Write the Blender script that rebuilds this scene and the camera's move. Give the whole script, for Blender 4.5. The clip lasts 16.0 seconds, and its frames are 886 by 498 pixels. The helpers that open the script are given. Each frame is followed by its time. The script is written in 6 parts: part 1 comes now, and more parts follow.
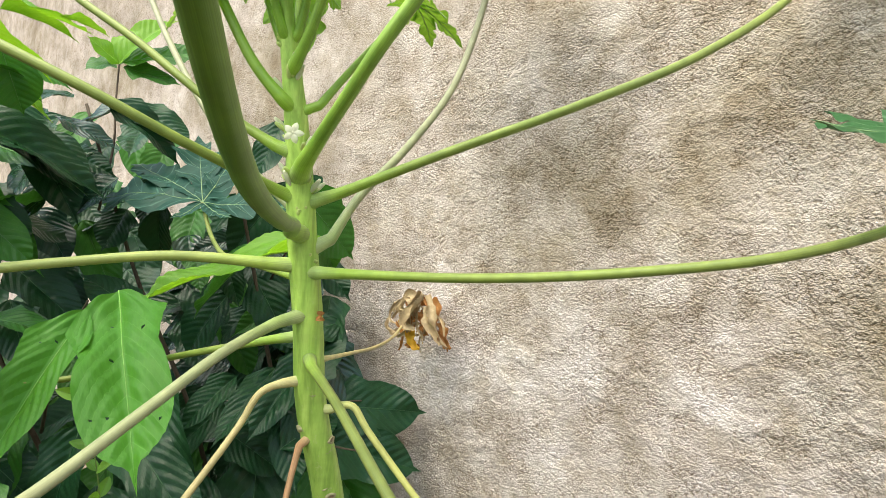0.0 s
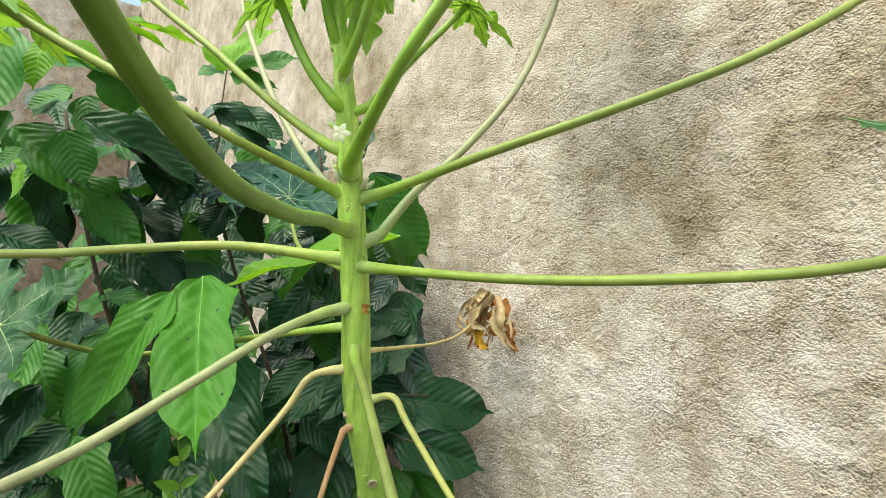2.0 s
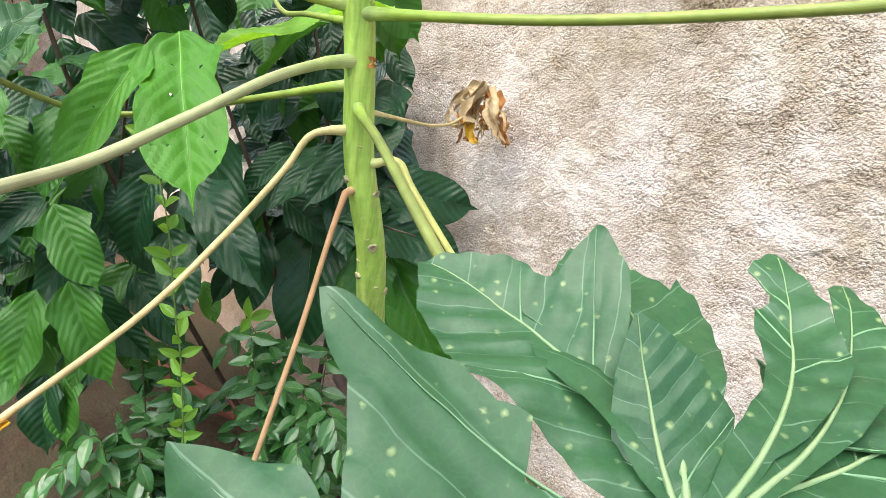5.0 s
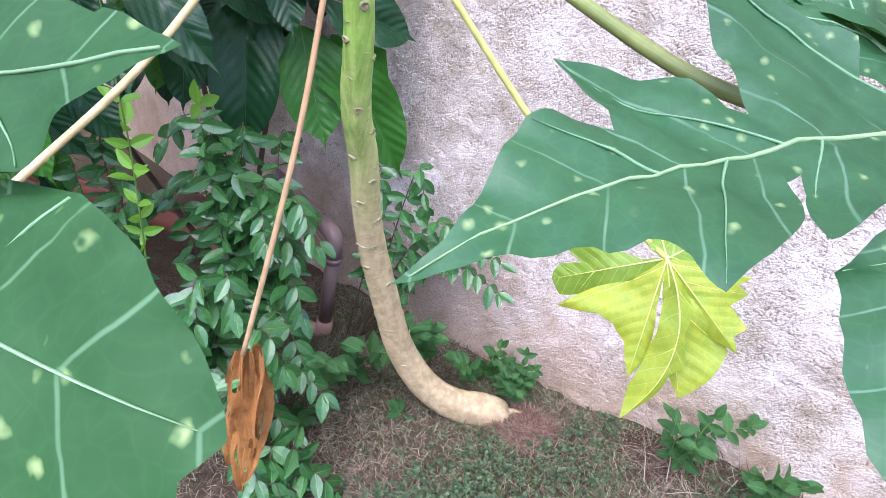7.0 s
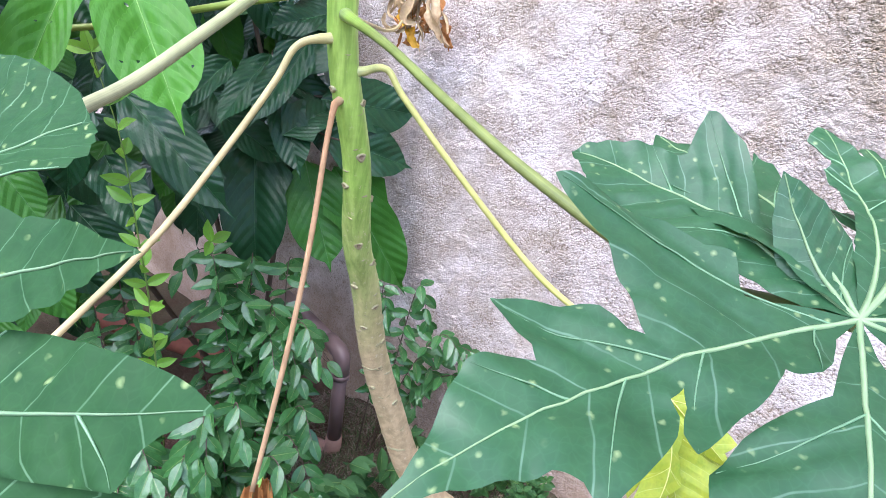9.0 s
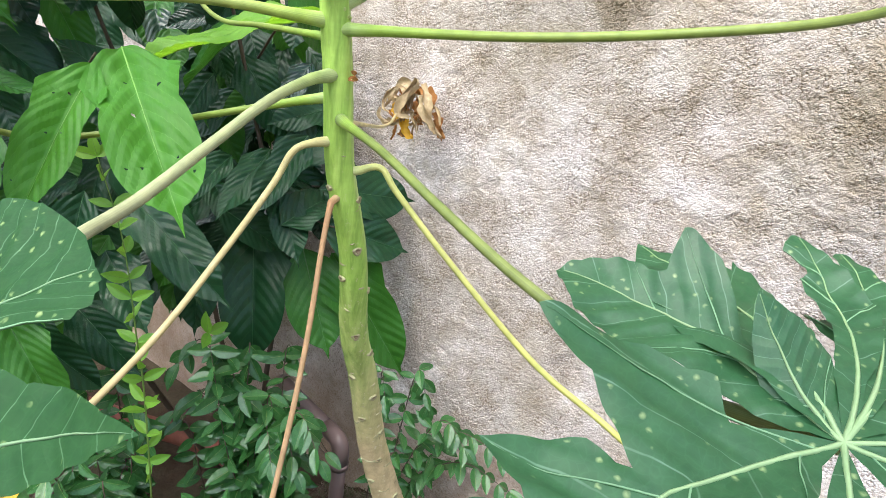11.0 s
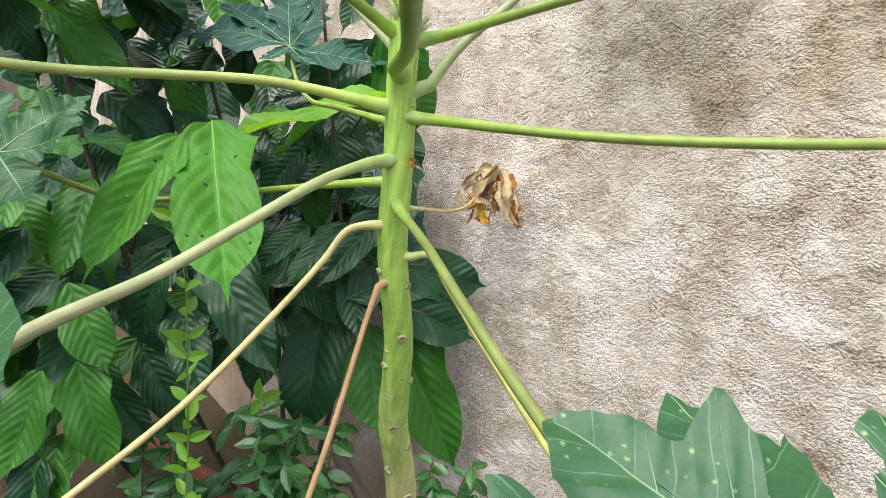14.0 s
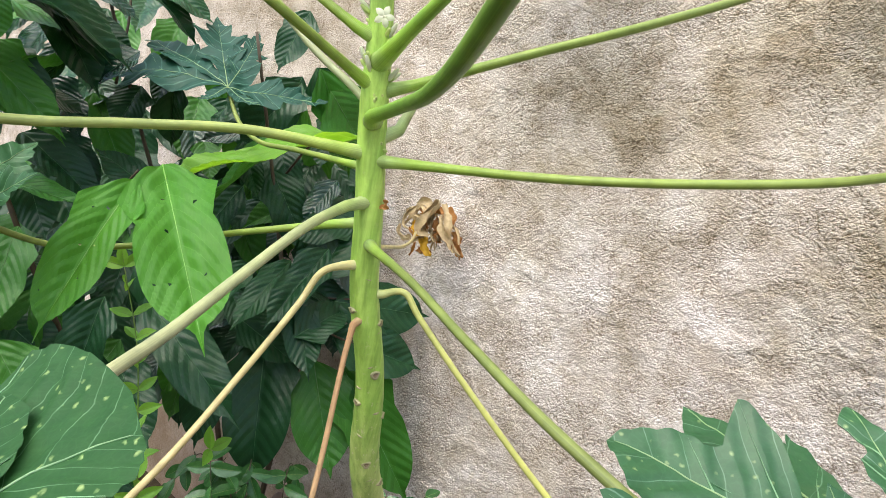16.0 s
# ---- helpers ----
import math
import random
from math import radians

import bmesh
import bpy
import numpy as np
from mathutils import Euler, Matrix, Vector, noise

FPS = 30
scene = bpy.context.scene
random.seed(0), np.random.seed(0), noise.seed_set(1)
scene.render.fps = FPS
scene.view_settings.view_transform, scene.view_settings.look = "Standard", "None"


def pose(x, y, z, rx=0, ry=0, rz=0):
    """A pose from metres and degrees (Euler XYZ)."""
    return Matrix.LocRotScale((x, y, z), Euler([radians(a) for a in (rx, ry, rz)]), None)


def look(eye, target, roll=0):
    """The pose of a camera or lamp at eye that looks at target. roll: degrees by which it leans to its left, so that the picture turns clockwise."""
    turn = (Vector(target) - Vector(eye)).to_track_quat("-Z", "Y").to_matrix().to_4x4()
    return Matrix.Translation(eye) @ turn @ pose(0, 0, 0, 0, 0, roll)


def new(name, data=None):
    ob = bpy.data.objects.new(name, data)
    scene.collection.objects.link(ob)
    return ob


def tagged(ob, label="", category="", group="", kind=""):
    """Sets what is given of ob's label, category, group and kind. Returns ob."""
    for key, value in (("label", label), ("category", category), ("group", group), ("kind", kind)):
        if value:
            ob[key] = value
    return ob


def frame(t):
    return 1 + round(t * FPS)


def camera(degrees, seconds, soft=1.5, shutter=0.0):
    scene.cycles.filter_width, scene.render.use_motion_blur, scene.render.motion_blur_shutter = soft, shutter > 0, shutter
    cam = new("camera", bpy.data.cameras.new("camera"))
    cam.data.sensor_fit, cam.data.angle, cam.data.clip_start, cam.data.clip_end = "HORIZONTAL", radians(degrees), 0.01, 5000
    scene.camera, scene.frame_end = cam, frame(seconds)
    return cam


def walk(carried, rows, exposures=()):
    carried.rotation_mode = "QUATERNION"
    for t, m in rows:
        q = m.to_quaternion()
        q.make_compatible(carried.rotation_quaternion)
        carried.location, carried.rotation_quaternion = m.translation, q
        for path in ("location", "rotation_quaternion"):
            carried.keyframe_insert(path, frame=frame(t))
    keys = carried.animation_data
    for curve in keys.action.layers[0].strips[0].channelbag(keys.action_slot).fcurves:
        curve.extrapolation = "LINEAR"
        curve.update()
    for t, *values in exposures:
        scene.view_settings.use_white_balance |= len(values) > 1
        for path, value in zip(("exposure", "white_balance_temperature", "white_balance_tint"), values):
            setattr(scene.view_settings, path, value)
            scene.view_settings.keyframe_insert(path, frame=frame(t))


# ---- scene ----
from mathutils.geometry import delaunay_2d_cdt

cam = camera(74.3, 16.0, soft=0.65)
PATH = [
    (0, (0.078, 0.116, 1.734), (-1.272, 1.592, 1.73), 3.0),
    (0.5, (0.078, 0.078, 1.727), (-1.177, 1.636, 1.724), 0.6),
    (1, (0.096, 0.115, 1.727), (-1.192, 1.645, 1.712), 0.4),
    (1.5, (0.137, 0.17, 1.724), (-1.352, 1.505, 1.705), 5.2),
    (2, (0.159, 0.191, 1.739), (-1.441, 1.391, 1.711), 5.0),
    (2.5, (0.162, 0.208, 1.739), (-1.478, 1.352, 1.692), 6.0),
    (3, (0.157, 0.193, 1.734), (-1.519, 1.282, 1.66), 6.9),
    (3.5, (0.169, 0.202, 1.709), (-1.5, 1.286, 1.512), 6.5),
    (4, (0.17, 0.232, 1.669), (-1.423, 1.381, 1.289), 6.6),
    (4.2, (0.162, 0.229, 1.656), (-1.412, 1.389, 1.239), 7.2),
    (6.3, (0.009, 0.021, 1.549), (-1.028, 1.475, 0.649), 11.6),
    (6.5, (0.004, 0.018, 1.536), (-0.998, 1.465, 0.586), 12.1),
    (7, (-0.012, 0.002, 1.512), (-0.903, 1.426, 0.427), 12.5),
    (7.5, (-0.008, -0.007, 1.505), (-0.844, 1.422, 0.384), 12.6),
    (8, (-0.005, -0.017, 1.52), (-0.885, 1.403, 0.421), 10.9),
    (8.5, (0.007, -0.017, 1.559), (-0.969, 1.432, 0.585), 8.1),
    (8.8, (-0.003, -0.016, 1.586), (-1.013, 1.48, 0.725), 7.7),
    (9, (0.013, -0.016, 1.598), (-1.032, 1.485, 0.789), 8.2),
    (9.5, (0.013, -0.019, 1.616), (-1.044, 1.505, 0.867), 7.3),
    (10, (0.012, -0.026, 1.619), (-1.076, 1.501, 0.923), 7.0),
    (10.2, (0.012, -0.019, 1.62), (-1.082, 1.514, 0.947), 6.9),
    (12.3, (0.02, -0.014, 1.664), (-1.137, 1.549, 1.194), 6.1),
    (12.5, (0.02, -0.013, 1.66), (-1.143, 1.547, 1.198), 6.2),
    (13, (0.022, 0.014, 1.663), (-1.177, 1.553, 1.22), 5.9),
    (13.5, (0.028, 0.066, 1.664), (-1.334, 1.476, 1.266), 7.5),
    (14, (0.031, 0.085, 1.665), (-1.392, 1.439, 1.285), 9.7),
    (14.5, (0.015, 0.044, 1.665), (-1.384, 1.423, 1.29), 7.0),
    (15, (0.021, 0.025, 1.656), (-1.203, 1.555, 1.257), 4.9),
    (15.5, (-0.009, 0.002, 1.664), (-1.145, 1.617, 1.348), 8.7),
    (16, (-0.022, -0.029, 1.672), (-1.231, 1.546, 1.431), 8.6),
]
EXPOSURES = [(0, 1.14, 6700, 2), (1.2, 1.12, 6800, -3), (2.5, 1.17, 6950, -6), (4.2, 1.35, 6900, -2), (6.3, 1.75, 5500, 22), (8.5, 1.7, 5400, 22), (10.2, 1.5, 5800, 12), (12.3, 1.35, 6300, 6), (16, 1.24, 6400, 6)]
walk(cam, [(t, look(eye, target, roll)) for t, eye, target, roll in PATH], exposures=EXPOSURES)


# ---- world, light ----
SUN_ELEVATION, SUN_TURN = 62.0, 180.0
world = bpy.data.worlds.new("sky")
scene.world = world
world.use_nodes = True
wn = world.node_tree
sky = wn.nodes.new("ShaderNodeTexSky")
sky.sky_type = "NISHITA"
sky.sun_disc = False
sky.sun_elevation = radians(SUN_ELEVATION)
sky.sun_rotation = radians(SUN_TURN)
sky.air_density, sky.dust_density = 1.0, 4.0
wn.links.new(sky.outputs[0], wn.nodes["Background"].inputs[0])
wn.nodes["Background"].inputs[1].default_value = 0.15
sun = new("sun", bpy.data.lights.new("sun", "SUN"))
sun.data.energy = 1.6
sun.data.angle = radians(75)
sun.data.color = (1.0, 0.95, 0.87)
a, b = radians(SUN_ELEVATION), radians(SUN_TURN)
sun.matrix_world = look((4 * math.sin(b) * math.cos(a), 4 * math.cos(b) * math.cos(a), 1 + 4 * math.sin(a)), (0, 0, 1))


# ---- materials ----
def mat_base(name, rough=0.6, spec=0.5):
    m = bpy.data.materials.new(name)
    m.use_nodes = True
    nt = m.node_tree
    p = nt.nodes["Principled BSDF"]
    p.inputs["Roughness"].default_value = rough
    p.inputs["Specular IOR Level"].default_value = spec
    return m, nt, p


def coords(nt, kind="Object", scale=(1, 1, 1)):
    tc = nt.nodes.new("ShaderNodeTexCoord")
    mp = nt.nodes.new("ShaderNodeMapping")
    mp.inputs["Scale"].default_value = scale
    nt.links.new(tc.outputs[kind], mp.inputs["Vector"])
    return mp.outputs["Vector"]


def world_coords(nt, scale=(1, 1, 1)):
    g = nt.nodes.new("ShaderNodeNewGeometry")
    mp = nt.nodes.new("ShaderNodeMapping")
    mp.inputs["Scale"].default_value = scale
    nt.links.new(g.outputs["Position"], mp.inputs["Vector"])
    return mp.outputs["Vector"]


def noise_tex(nt, vec, scale, detail=4.0, rough=0.55):
    n = nt.nodes.new("ShaderNodeTexNoise")
    n.inputs["Scale"].default_value = scale
    n.inputs["Detail"].default_value = detail
    n.inputs["Roughness"].default_value = rough
    nt.links.new(vec, n.inputs["Vector"])
    return n.outputs["Fac"]


def ramp(nt, fac, stops):
    r = nt.nodes.new("ShaderNodeValToRGB")
    while len(r.color_ramp.elements) < len(stops):
        r.color_ramp.elements.new(0.5)
    for e, (p, c) in zip(r.color_ramp.elements, stops):
        e.position = p
        e.color = (*c, 1) if len(c) == 3 else c
    nt.links.new(fac, r.inputs["Fac"])
    return r.outputs["Color"]


def mix(nt, fac, a, b, mode="MIX"):
    n = nt.nodes.new("ShaderNodeMix")
    n.data_type, n.blend_type = "RGBA", mode
    for sock, v in ((n.inputs[0], fac), (n.inputs[6], a), (n.inputs[7], b)):
        if isinstance(v, (int, float)):
            sock.default_value = v
        elif isinstance(v, tuple):
            sock.default_value = (*v, 1)
        else:
            nt.links.new(v, sock)
    return n.outputs[2]


def bump(nt, p, height, strength, distance):
    b = nt.nodes.new("ShaderNodeBump")
    b.inputs["Strength"].default_value = strength
    b.inputs["Distance"].default_value = distance
    nt.links.new(height, b.inputs["Height"])
    nt.links.new(b.outputs["Normal"], p.inputs["Normal"])


def translucent(nt, p, color, amount):
    """Lets light shine through a leaf."""
    t = nt.nodes.new("ShaderNodeBsdfTranslucent")
    if isinstance(color, tuple):
        t.inputs["Color"].default_value = (*color, 1)
    else:
        nt.links.new(color, t.inputs["Color"])
    s = nt.nodes.new("ShaderNodeMixShader")
    s.inputs[0].default_value = amount
    out = nt.nodes["Material Output"]
    nt.links.new(p.outputs[0], s.inputs[1])
    nt.links.new(t.outputs[0], s.inputs[2])
    nt.links.new(s.outputs[0], out.inputs["Surface"])


def leaf_material(name, dark, light, shine, through_color, rough=0.42, amount=0.3, spots=None, grain=60.0, spec=0.5, net=0.0, ribs=None, vein_tint=None):
    m, nt, p = mat_base(name, rough, spec)
    v = coords(nt)
    big = noise_tex(nt, v, 6.0, 3.0)
    fine = noise_tex(nt, v, grain, 4.0)
    oi = nt.nodes.new("ShaderNodeObjectInfo")
    col = mix(nt, big, dark, light)
    col = mix(nt, 0.35, col, ramp(nt, fine, [(0.3, dark), (0.7, light)]))
    vary = ramp(nt, oi.outputs["Random"], [(0.0, (0.72, 0.78, 0.75)), (1.0, (1.2, 1.12, 1.0))])
    col = mix(nt, 0.8, col, vary, "MULTIPLY")
    if spots:
        size, share, tint, wide = spots
        vo = nt.nodes.new("ShaderNodeTexVoronoi")
        vo.inputs["Scale"].default_value = size
        nt.links.new(mix(nt, 0.006, v, noise_tex(nt, v, 160.0, 2.0), "ADD"), vo.inputs["Vector"])
        dot = ramp(nt, vo.outputs["Distance"], [(0.02, (1, 1, 1)), (wide, (0, 0, 0))])
        sep = nt.nodes.new("ShaderNodeSeparateColor")
        nt.links.new(vo.outputs["Color"], sep.inputs[0])
        pick = ramp(nt, sep.outputs[0], [(share - 0.02, (1, 1, 1)), (share + 0.02, (0, 0, 0))])
        col = mix(nt, mix(nt, 1.0, dot, pick, "MULTIPLY"), col, tint)
    height = fine
    if ribs:
        # side veins that leave the midrib at a slant and bow towards the tip; finer cross veins between them
        kind, pairs, slant, bow, strength, broad = ribs
        at = v
        if kind == "uv":
            uv = nt.nodes.new("ShaderNodeUVMap")
            at = uv.outputs[0]
        wobble = noise_tex(nt, at, 5.0, 2.0)
        sep = nt.nodes.new("ShaderNodeSeparateXYZ")
        nt.links.new(at, sep.inputs[0])

        def calc(op, a, b=0.0, c=0.0):
            n = nt.nodes.new("ShaderNodeMath")
            n.operation = op
            for sock, val in zip(n.inputs, (a, b, c)):
                if isinstance(val, (int, float)):
                    sock.default_value = val
                else:
                    nt.links.new(val, sock)
            return n.outputs[0]

        q = calc("ABSOLUTE", sep.outputs[1])
        ph = calc("SUBTRACT", calc("SUBTRACT", sep.outputs[0], calc("MULTIPLY", q, slant)), calc("MULTIPLY", calc("MULTIPLY", q, q), bow))
        ph = calc("MULTIPLY_ADD", ph, pairs, calc("MULTIPLY", wobble, 0.35 if kind == "uv" else 0.0))
        near = calc("ABSOLUTE", calc("SUBTRACT", calc("FRACT", calc("ADD", ph, 50.0)), 0.5))
        line = ramp(nt, near, [(0.49 - 1.4 * broad, (0, 0, 0)), (0.495 - 0.4 * broad, (1, 1, 1))])
        cross = calc("SINE", calc("ADD", calc("MULTIPLY", calc("MULTIPLY_ADD", sep.outputs[0], 0.5, q), 130.0), calc("MULTIPLY", noise_tex(nt, at, 14.0, 3.0), 16.0)))
        tint = vein_tint or tuple(min(1, 2.0 * c) for c in light)
        dim = calc("MULTIPLY_ADD", noise_tex(nt, at, 9.0, 2.0), 1.6, -0.15)
        col = mix(nt, calc("MULTIPLY", calc("MULTIPLY", line, strength), calc("MAXIMUM", dim, 0.0)), col, tint)
        shade = ramp(nt, cross, [(0.0, (0.82, 0.84, 0.82)), (1.0, (1.08, 1.06, 1.04))])
        col = mix(nt, 0.25, col, shade, "MULTIPLY")
        height = calc("ADD", calc("MULTIPLY", fine, 0.6), calc("ADD", calc("MULTIPLY", cross, 0.02), calc("MULTIPLY", near, -1.6)))
    if net:
        ed = nt.nodes.new("ShaderNodeTexVoronoi")
        ed.feature = "DISTANCE_TO_EDGE"
        ed.inputs["Scale"].default_value = net
        bent = nt.nodes.new("ShaderNodeTexNoise")
        bent.inputs["Scale"].default_value = net * 0.35
        nt.links.new(v, bent.inputs["Vector"])
        warp = mix(nt, 0.012, v, bent.outputs["Color"], "ADD")
        nt.links.new(warp, ed.inputs["Vector"])
        line = ramp(nt, ed.outputs["Distance"], [(0.0, (1, 1, 1)), (0.09, (0, 0, 0))])
        col = mix(nt, mix(nt, 1.0, line, (0.05, 0.05, 0.05), "MULTIPLY"), col, tuple(min(1, 2.2 * c) for c in light))
    nt.links.new(col, p.inputs["Base Color"])
    quilted = ribs and ribs[0] == "ob"
    bump(nt, p, height, 0.45 if quilted else 0.35, 0.0022 if quilted else 0.002)
    translucent(nt, p, mix(nt, 0.6, col, through_color), amount)
    return m


def plain_material(name, dark, light, rough=0.6, scale=25.0, stretch=(1, 1, 1), relief=0.3, depth=0.002, spec=0.5, amount=0.0):
    m, nt, p = mat_base(name, rough, spec)
    v = coords(nt, scale=stretch)
    big = noise_tex(nt, v, scale * 0.2, 3.0)
    fine = noise_tex(nt, v, scale, 5.0, 0.6)
    col = mix(nt, big, dark, light)
    col = mix(nt, 0.45, col, ramp(nt, fine, [(0.3, dark), (0.7, light)]))
    nt.links.new(col, p.inputs["Base Color"])
    bump(nt, p, fine, relief, depth)
    if amount:
        translucent(nt, p, col, amount)
    return m


PAPAYA = leaf_material("papaya_leaf", (0.018, 0.084, 0.034), (0.062, 0.174, 0.068), 0.3, (0.10, 0.24, 0.03), 0.42, 0.16, spots=(115.0, 0.34, (0.32, 0.43, 0.18), 0.27), net=150.0, spec=0.5, ribs=("uv", 8.0, 0.72, 0.3, 0.7, 0.010), vein_tint=(0.20, 0.34, 0.22))
# papaya_leaf with one leaf's shade put into the colour, and more spots
PAPAYA_DIMMED = leaf_material("papaya_leaf_dimmed", (0.014, 0.060, 0.020), (0.037, 0.108, 0.034), 0.3, (0.07, 0.20, 0.03), 0.58, 0.14, spots=(120.0, 0.40, (0.32, 0.44, 0.17), 0.29), net=150.0, spec=0.18, ribs=("uv", 9.0, 0.72, 0.3, 0.8, 0.013), vein_tint=(0.14, 0.26, 0.14))
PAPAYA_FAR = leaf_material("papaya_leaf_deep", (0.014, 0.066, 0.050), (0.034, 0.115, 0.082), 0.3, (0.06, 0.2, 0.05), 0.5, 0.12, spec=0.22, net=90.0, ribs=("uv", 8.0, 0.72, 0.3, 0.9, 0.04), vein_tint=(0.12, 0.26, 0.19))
PAPAYA_YOUNG = leaf_material("papaya_leaf_young", (0.12, 0.30, 0.03), (0.22, 0.42, 0.05), 0.3, (0.4, 0.65, 0.05), 0.45, 0.4)
VEIN = plain_material("leaf_vein", (0.22, 0.35, 0.15), (0.34, 0.46, 0.24), 0.55, 80.0, spec=0.3)
# veins of that leaf, darkened to go with its painted shade
VEIN_DIMMED = plain_material("dimmed_leaf_vein", (0.15, 0.27, 0.14), (0.24, 0.36, 0.20), 0.6, 80.0, spec=0.2)
VEIN_DARK = plain_material("fine_vein", (0.14, 0.28, 0.14), (0.22, 0.38, 0.20), 0.5, 80.0)
# darker copy of papaya_leaf, the shade put into its colour
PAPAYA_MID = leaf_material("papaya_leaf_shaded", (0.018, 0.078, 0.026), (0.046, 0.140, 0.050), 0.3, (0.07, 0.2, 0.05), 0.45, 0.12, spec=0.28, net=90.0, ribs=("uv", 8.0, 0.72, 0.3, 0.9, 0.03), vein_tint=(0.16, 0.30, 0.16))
YELLOW = leaf_material("yellow_leaf", (0.12, 0.27, 0.02), (0.42, 0.45, 0.025), 0.3, (0.55, 0.58, 0.04), 0.5, 0.25, spots=(150.0, 0.55, (0.20, 0.25, 0.02), 0.24), ribs=("uv", 9.5, 0.72, 0.3, 0.35, 0.014), vein_tint=(0.70, 0.72, 0.30), net=90.0)
YELLOW_GREEN = leaf_material("yellowing_green_leaf", (0.09, 0.20, 0.02), (0.22, 0.34, 0.03), 0.3, (0.35, 0.5, 0.04), 0.5, 0.2, spots=(150.0, 0.5, (0.12, 0.18, 0.02), 0.24), ribs=("uv", 9.5, 0.72, 0.3, 0.7, 0.025), vein_tint=(0.50, 0.56, 0.20), net=90.0)
YELLOW_VEIN = plain_material("yellow_vein", (0.62, 0.62, 0.16), (0.76, 0.74, 0.28), 0.5, 80.0)
CACAO = {
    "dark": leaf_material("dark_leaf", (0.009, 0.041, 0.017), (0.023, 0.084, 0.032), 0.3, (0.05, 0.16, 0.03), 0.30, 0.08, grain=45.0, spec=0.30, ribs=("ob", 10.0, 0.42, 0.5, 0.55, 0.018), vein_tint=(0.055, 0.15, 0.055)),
    "mid": leaf_material("green_leaf", (0.036, 0.145, 0.018), (0.068, 0.225, 0.030), 0.3, (0.12, 0.36, 0.03), 0.38, 0.22, grain=45.0, spec=0.32, ribs=("ob", 10.0, 0.42, 0.5, 0.55, 0.018), vein_tint=(0.13, 0.31, 0.07)),
    "bright": leaf_material("bright_green_leaf", (0.055, 0.210, 0.020), (0.088, 0.285, 0.030), 0.3, (0.25, 0.55, 0.04), 0.42, 0.3, grain=45.0, spec=0.32, ribs=("ob", 10.0, 0.42, 0.5, 0.55, 0.018), vein_tint=(0.18, 0.42, 0.08)),
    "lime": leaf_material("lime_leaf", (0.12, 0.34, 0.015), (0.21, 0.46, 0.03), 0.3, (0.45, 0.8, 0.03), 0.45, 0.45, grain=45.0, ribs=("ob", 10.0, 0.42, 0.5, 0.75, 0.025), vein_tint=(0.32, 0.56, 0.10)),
    "glossy": leaf_material("glossy_leaf", (0.010, 0.042, 0.026), (0.022, 0.070, 0.042), 0.3, (0.05, 0.16, 0.05), 0.22, 0.06, grain=45.0, spec=0.7, ribs=("ob", 10.0, 0.42, 0.5, 0.55, 0.02), vein_tint=(0.05, 0.12, 0.07)),
}
CACAO_VEIN = {k: plain_material(k + "_leaf_vein", c, tuple(x * 1.35 for x in c), 0.5, 80.0) for k, c in (("dark", (0.045, 0.125, 0.04)), ("mid", (0.08, 0.19, 0.045)), ("bright", (0.22, 0.42, 0.08)), ("lime", (0.36, 0.58, 0.08)), ("glossy", (0.05, 0.11, 0.06)))}
SMALL_LEAF = leaf_material("small_glossy_leaf", (0.014, 0.074, 0.024), (0.085, 0.250, 0.066), 0.3, (0.12, 0.36, 0.05), 0.22, 0.16, grain=30.0, spec=0.75)
SMALL_YOUNG = leaf_material("small_young_leaf", (0.13, 0.33, 0.03), (0.22, 0.46, 0.05), 0.3, (0.4, 0.7, 0.05), 0.4, 0.35, grain=120.0)
WEED = leaf_material("weed_leaf", (0.024, 0.085, 0.026), (0.062, 0.165, 0.045), 0.3, (0.12, 0.30, 0.04), 0.55, 0.2, grain=160.0, spec=0.3)
TWIG = plain_material("dark_twig", (0.05, 0.035, 0.022), (0.12, 0.085, 0.055), 0.75, 60.0)
GREEN_TWIG = plain_material("green_twig", (0.10, 0.20, 0.03), (0.20, 0.30, 0.06), 0.55, 60.0)
BROWN_DRY = plain_material("dry_brown_leaf", (0.20, 0.075, 0.018), (0.56, 0.27, 0.07), 0.75, 60.0, relief=0.8, depth=0.004, amount=0.12)
TAN_DRY = plain_material("dry_tan_leaf", (0.32, 0.22, 0.11), (0.66, 0.53, 0.32), 0.75, 70.0, relief=0.8, depth=0.004, amount=0.1)
AMBER_DRY = plain_material("amber_leaf", (0.62, 0.34, 0.02), (0.80, 0.50, 0.04), 0.6, 45.0, relief=0.4, depth=0.003, amount=0.25)
PETAL = plain_material("cream_petal", (0.72, 0.72, 0.50), (0.85, 0.84, 0.68), 0.5, 60.0, amount=0.25)
BUD = plain_material("pale_bud", (0.48, 0.60, 0.16), (0.68, 0.74, 0.30), 0.5, 60.0, amount=0.15)
SCAR = plain_material("leaf_scar", (0.26, 0.26, 0.12), (0.42, 0.38, 0.22), 0.7, 140.0, relief=0.6)
SCAR_CORE = plain_material("scar_core", (0.10, 0.065, 0.035), (0.40, 0.30, 0.18), 0.8, 220.0, relief=0.6)
PIPE = plain_material("grey_brown_plastic", (0.17, 0.115, 0.105), (0.23, 0.16, 0.145), 0.38, 12.0, relief=0.08)
PIPE_DUSTY = plain_material("dusty_plastic", (0.30, 0.17, 0.13), (0.40, 0.25, 0.19), 0.7, 30.0, relief=0.2)
RED_KERB = plain_material("red_clay_brick", (0.16, 0.055, 0.035), (0.28, 0.10, 0.06), 0.85, 30.0, relief=0.6, depth=0.006)


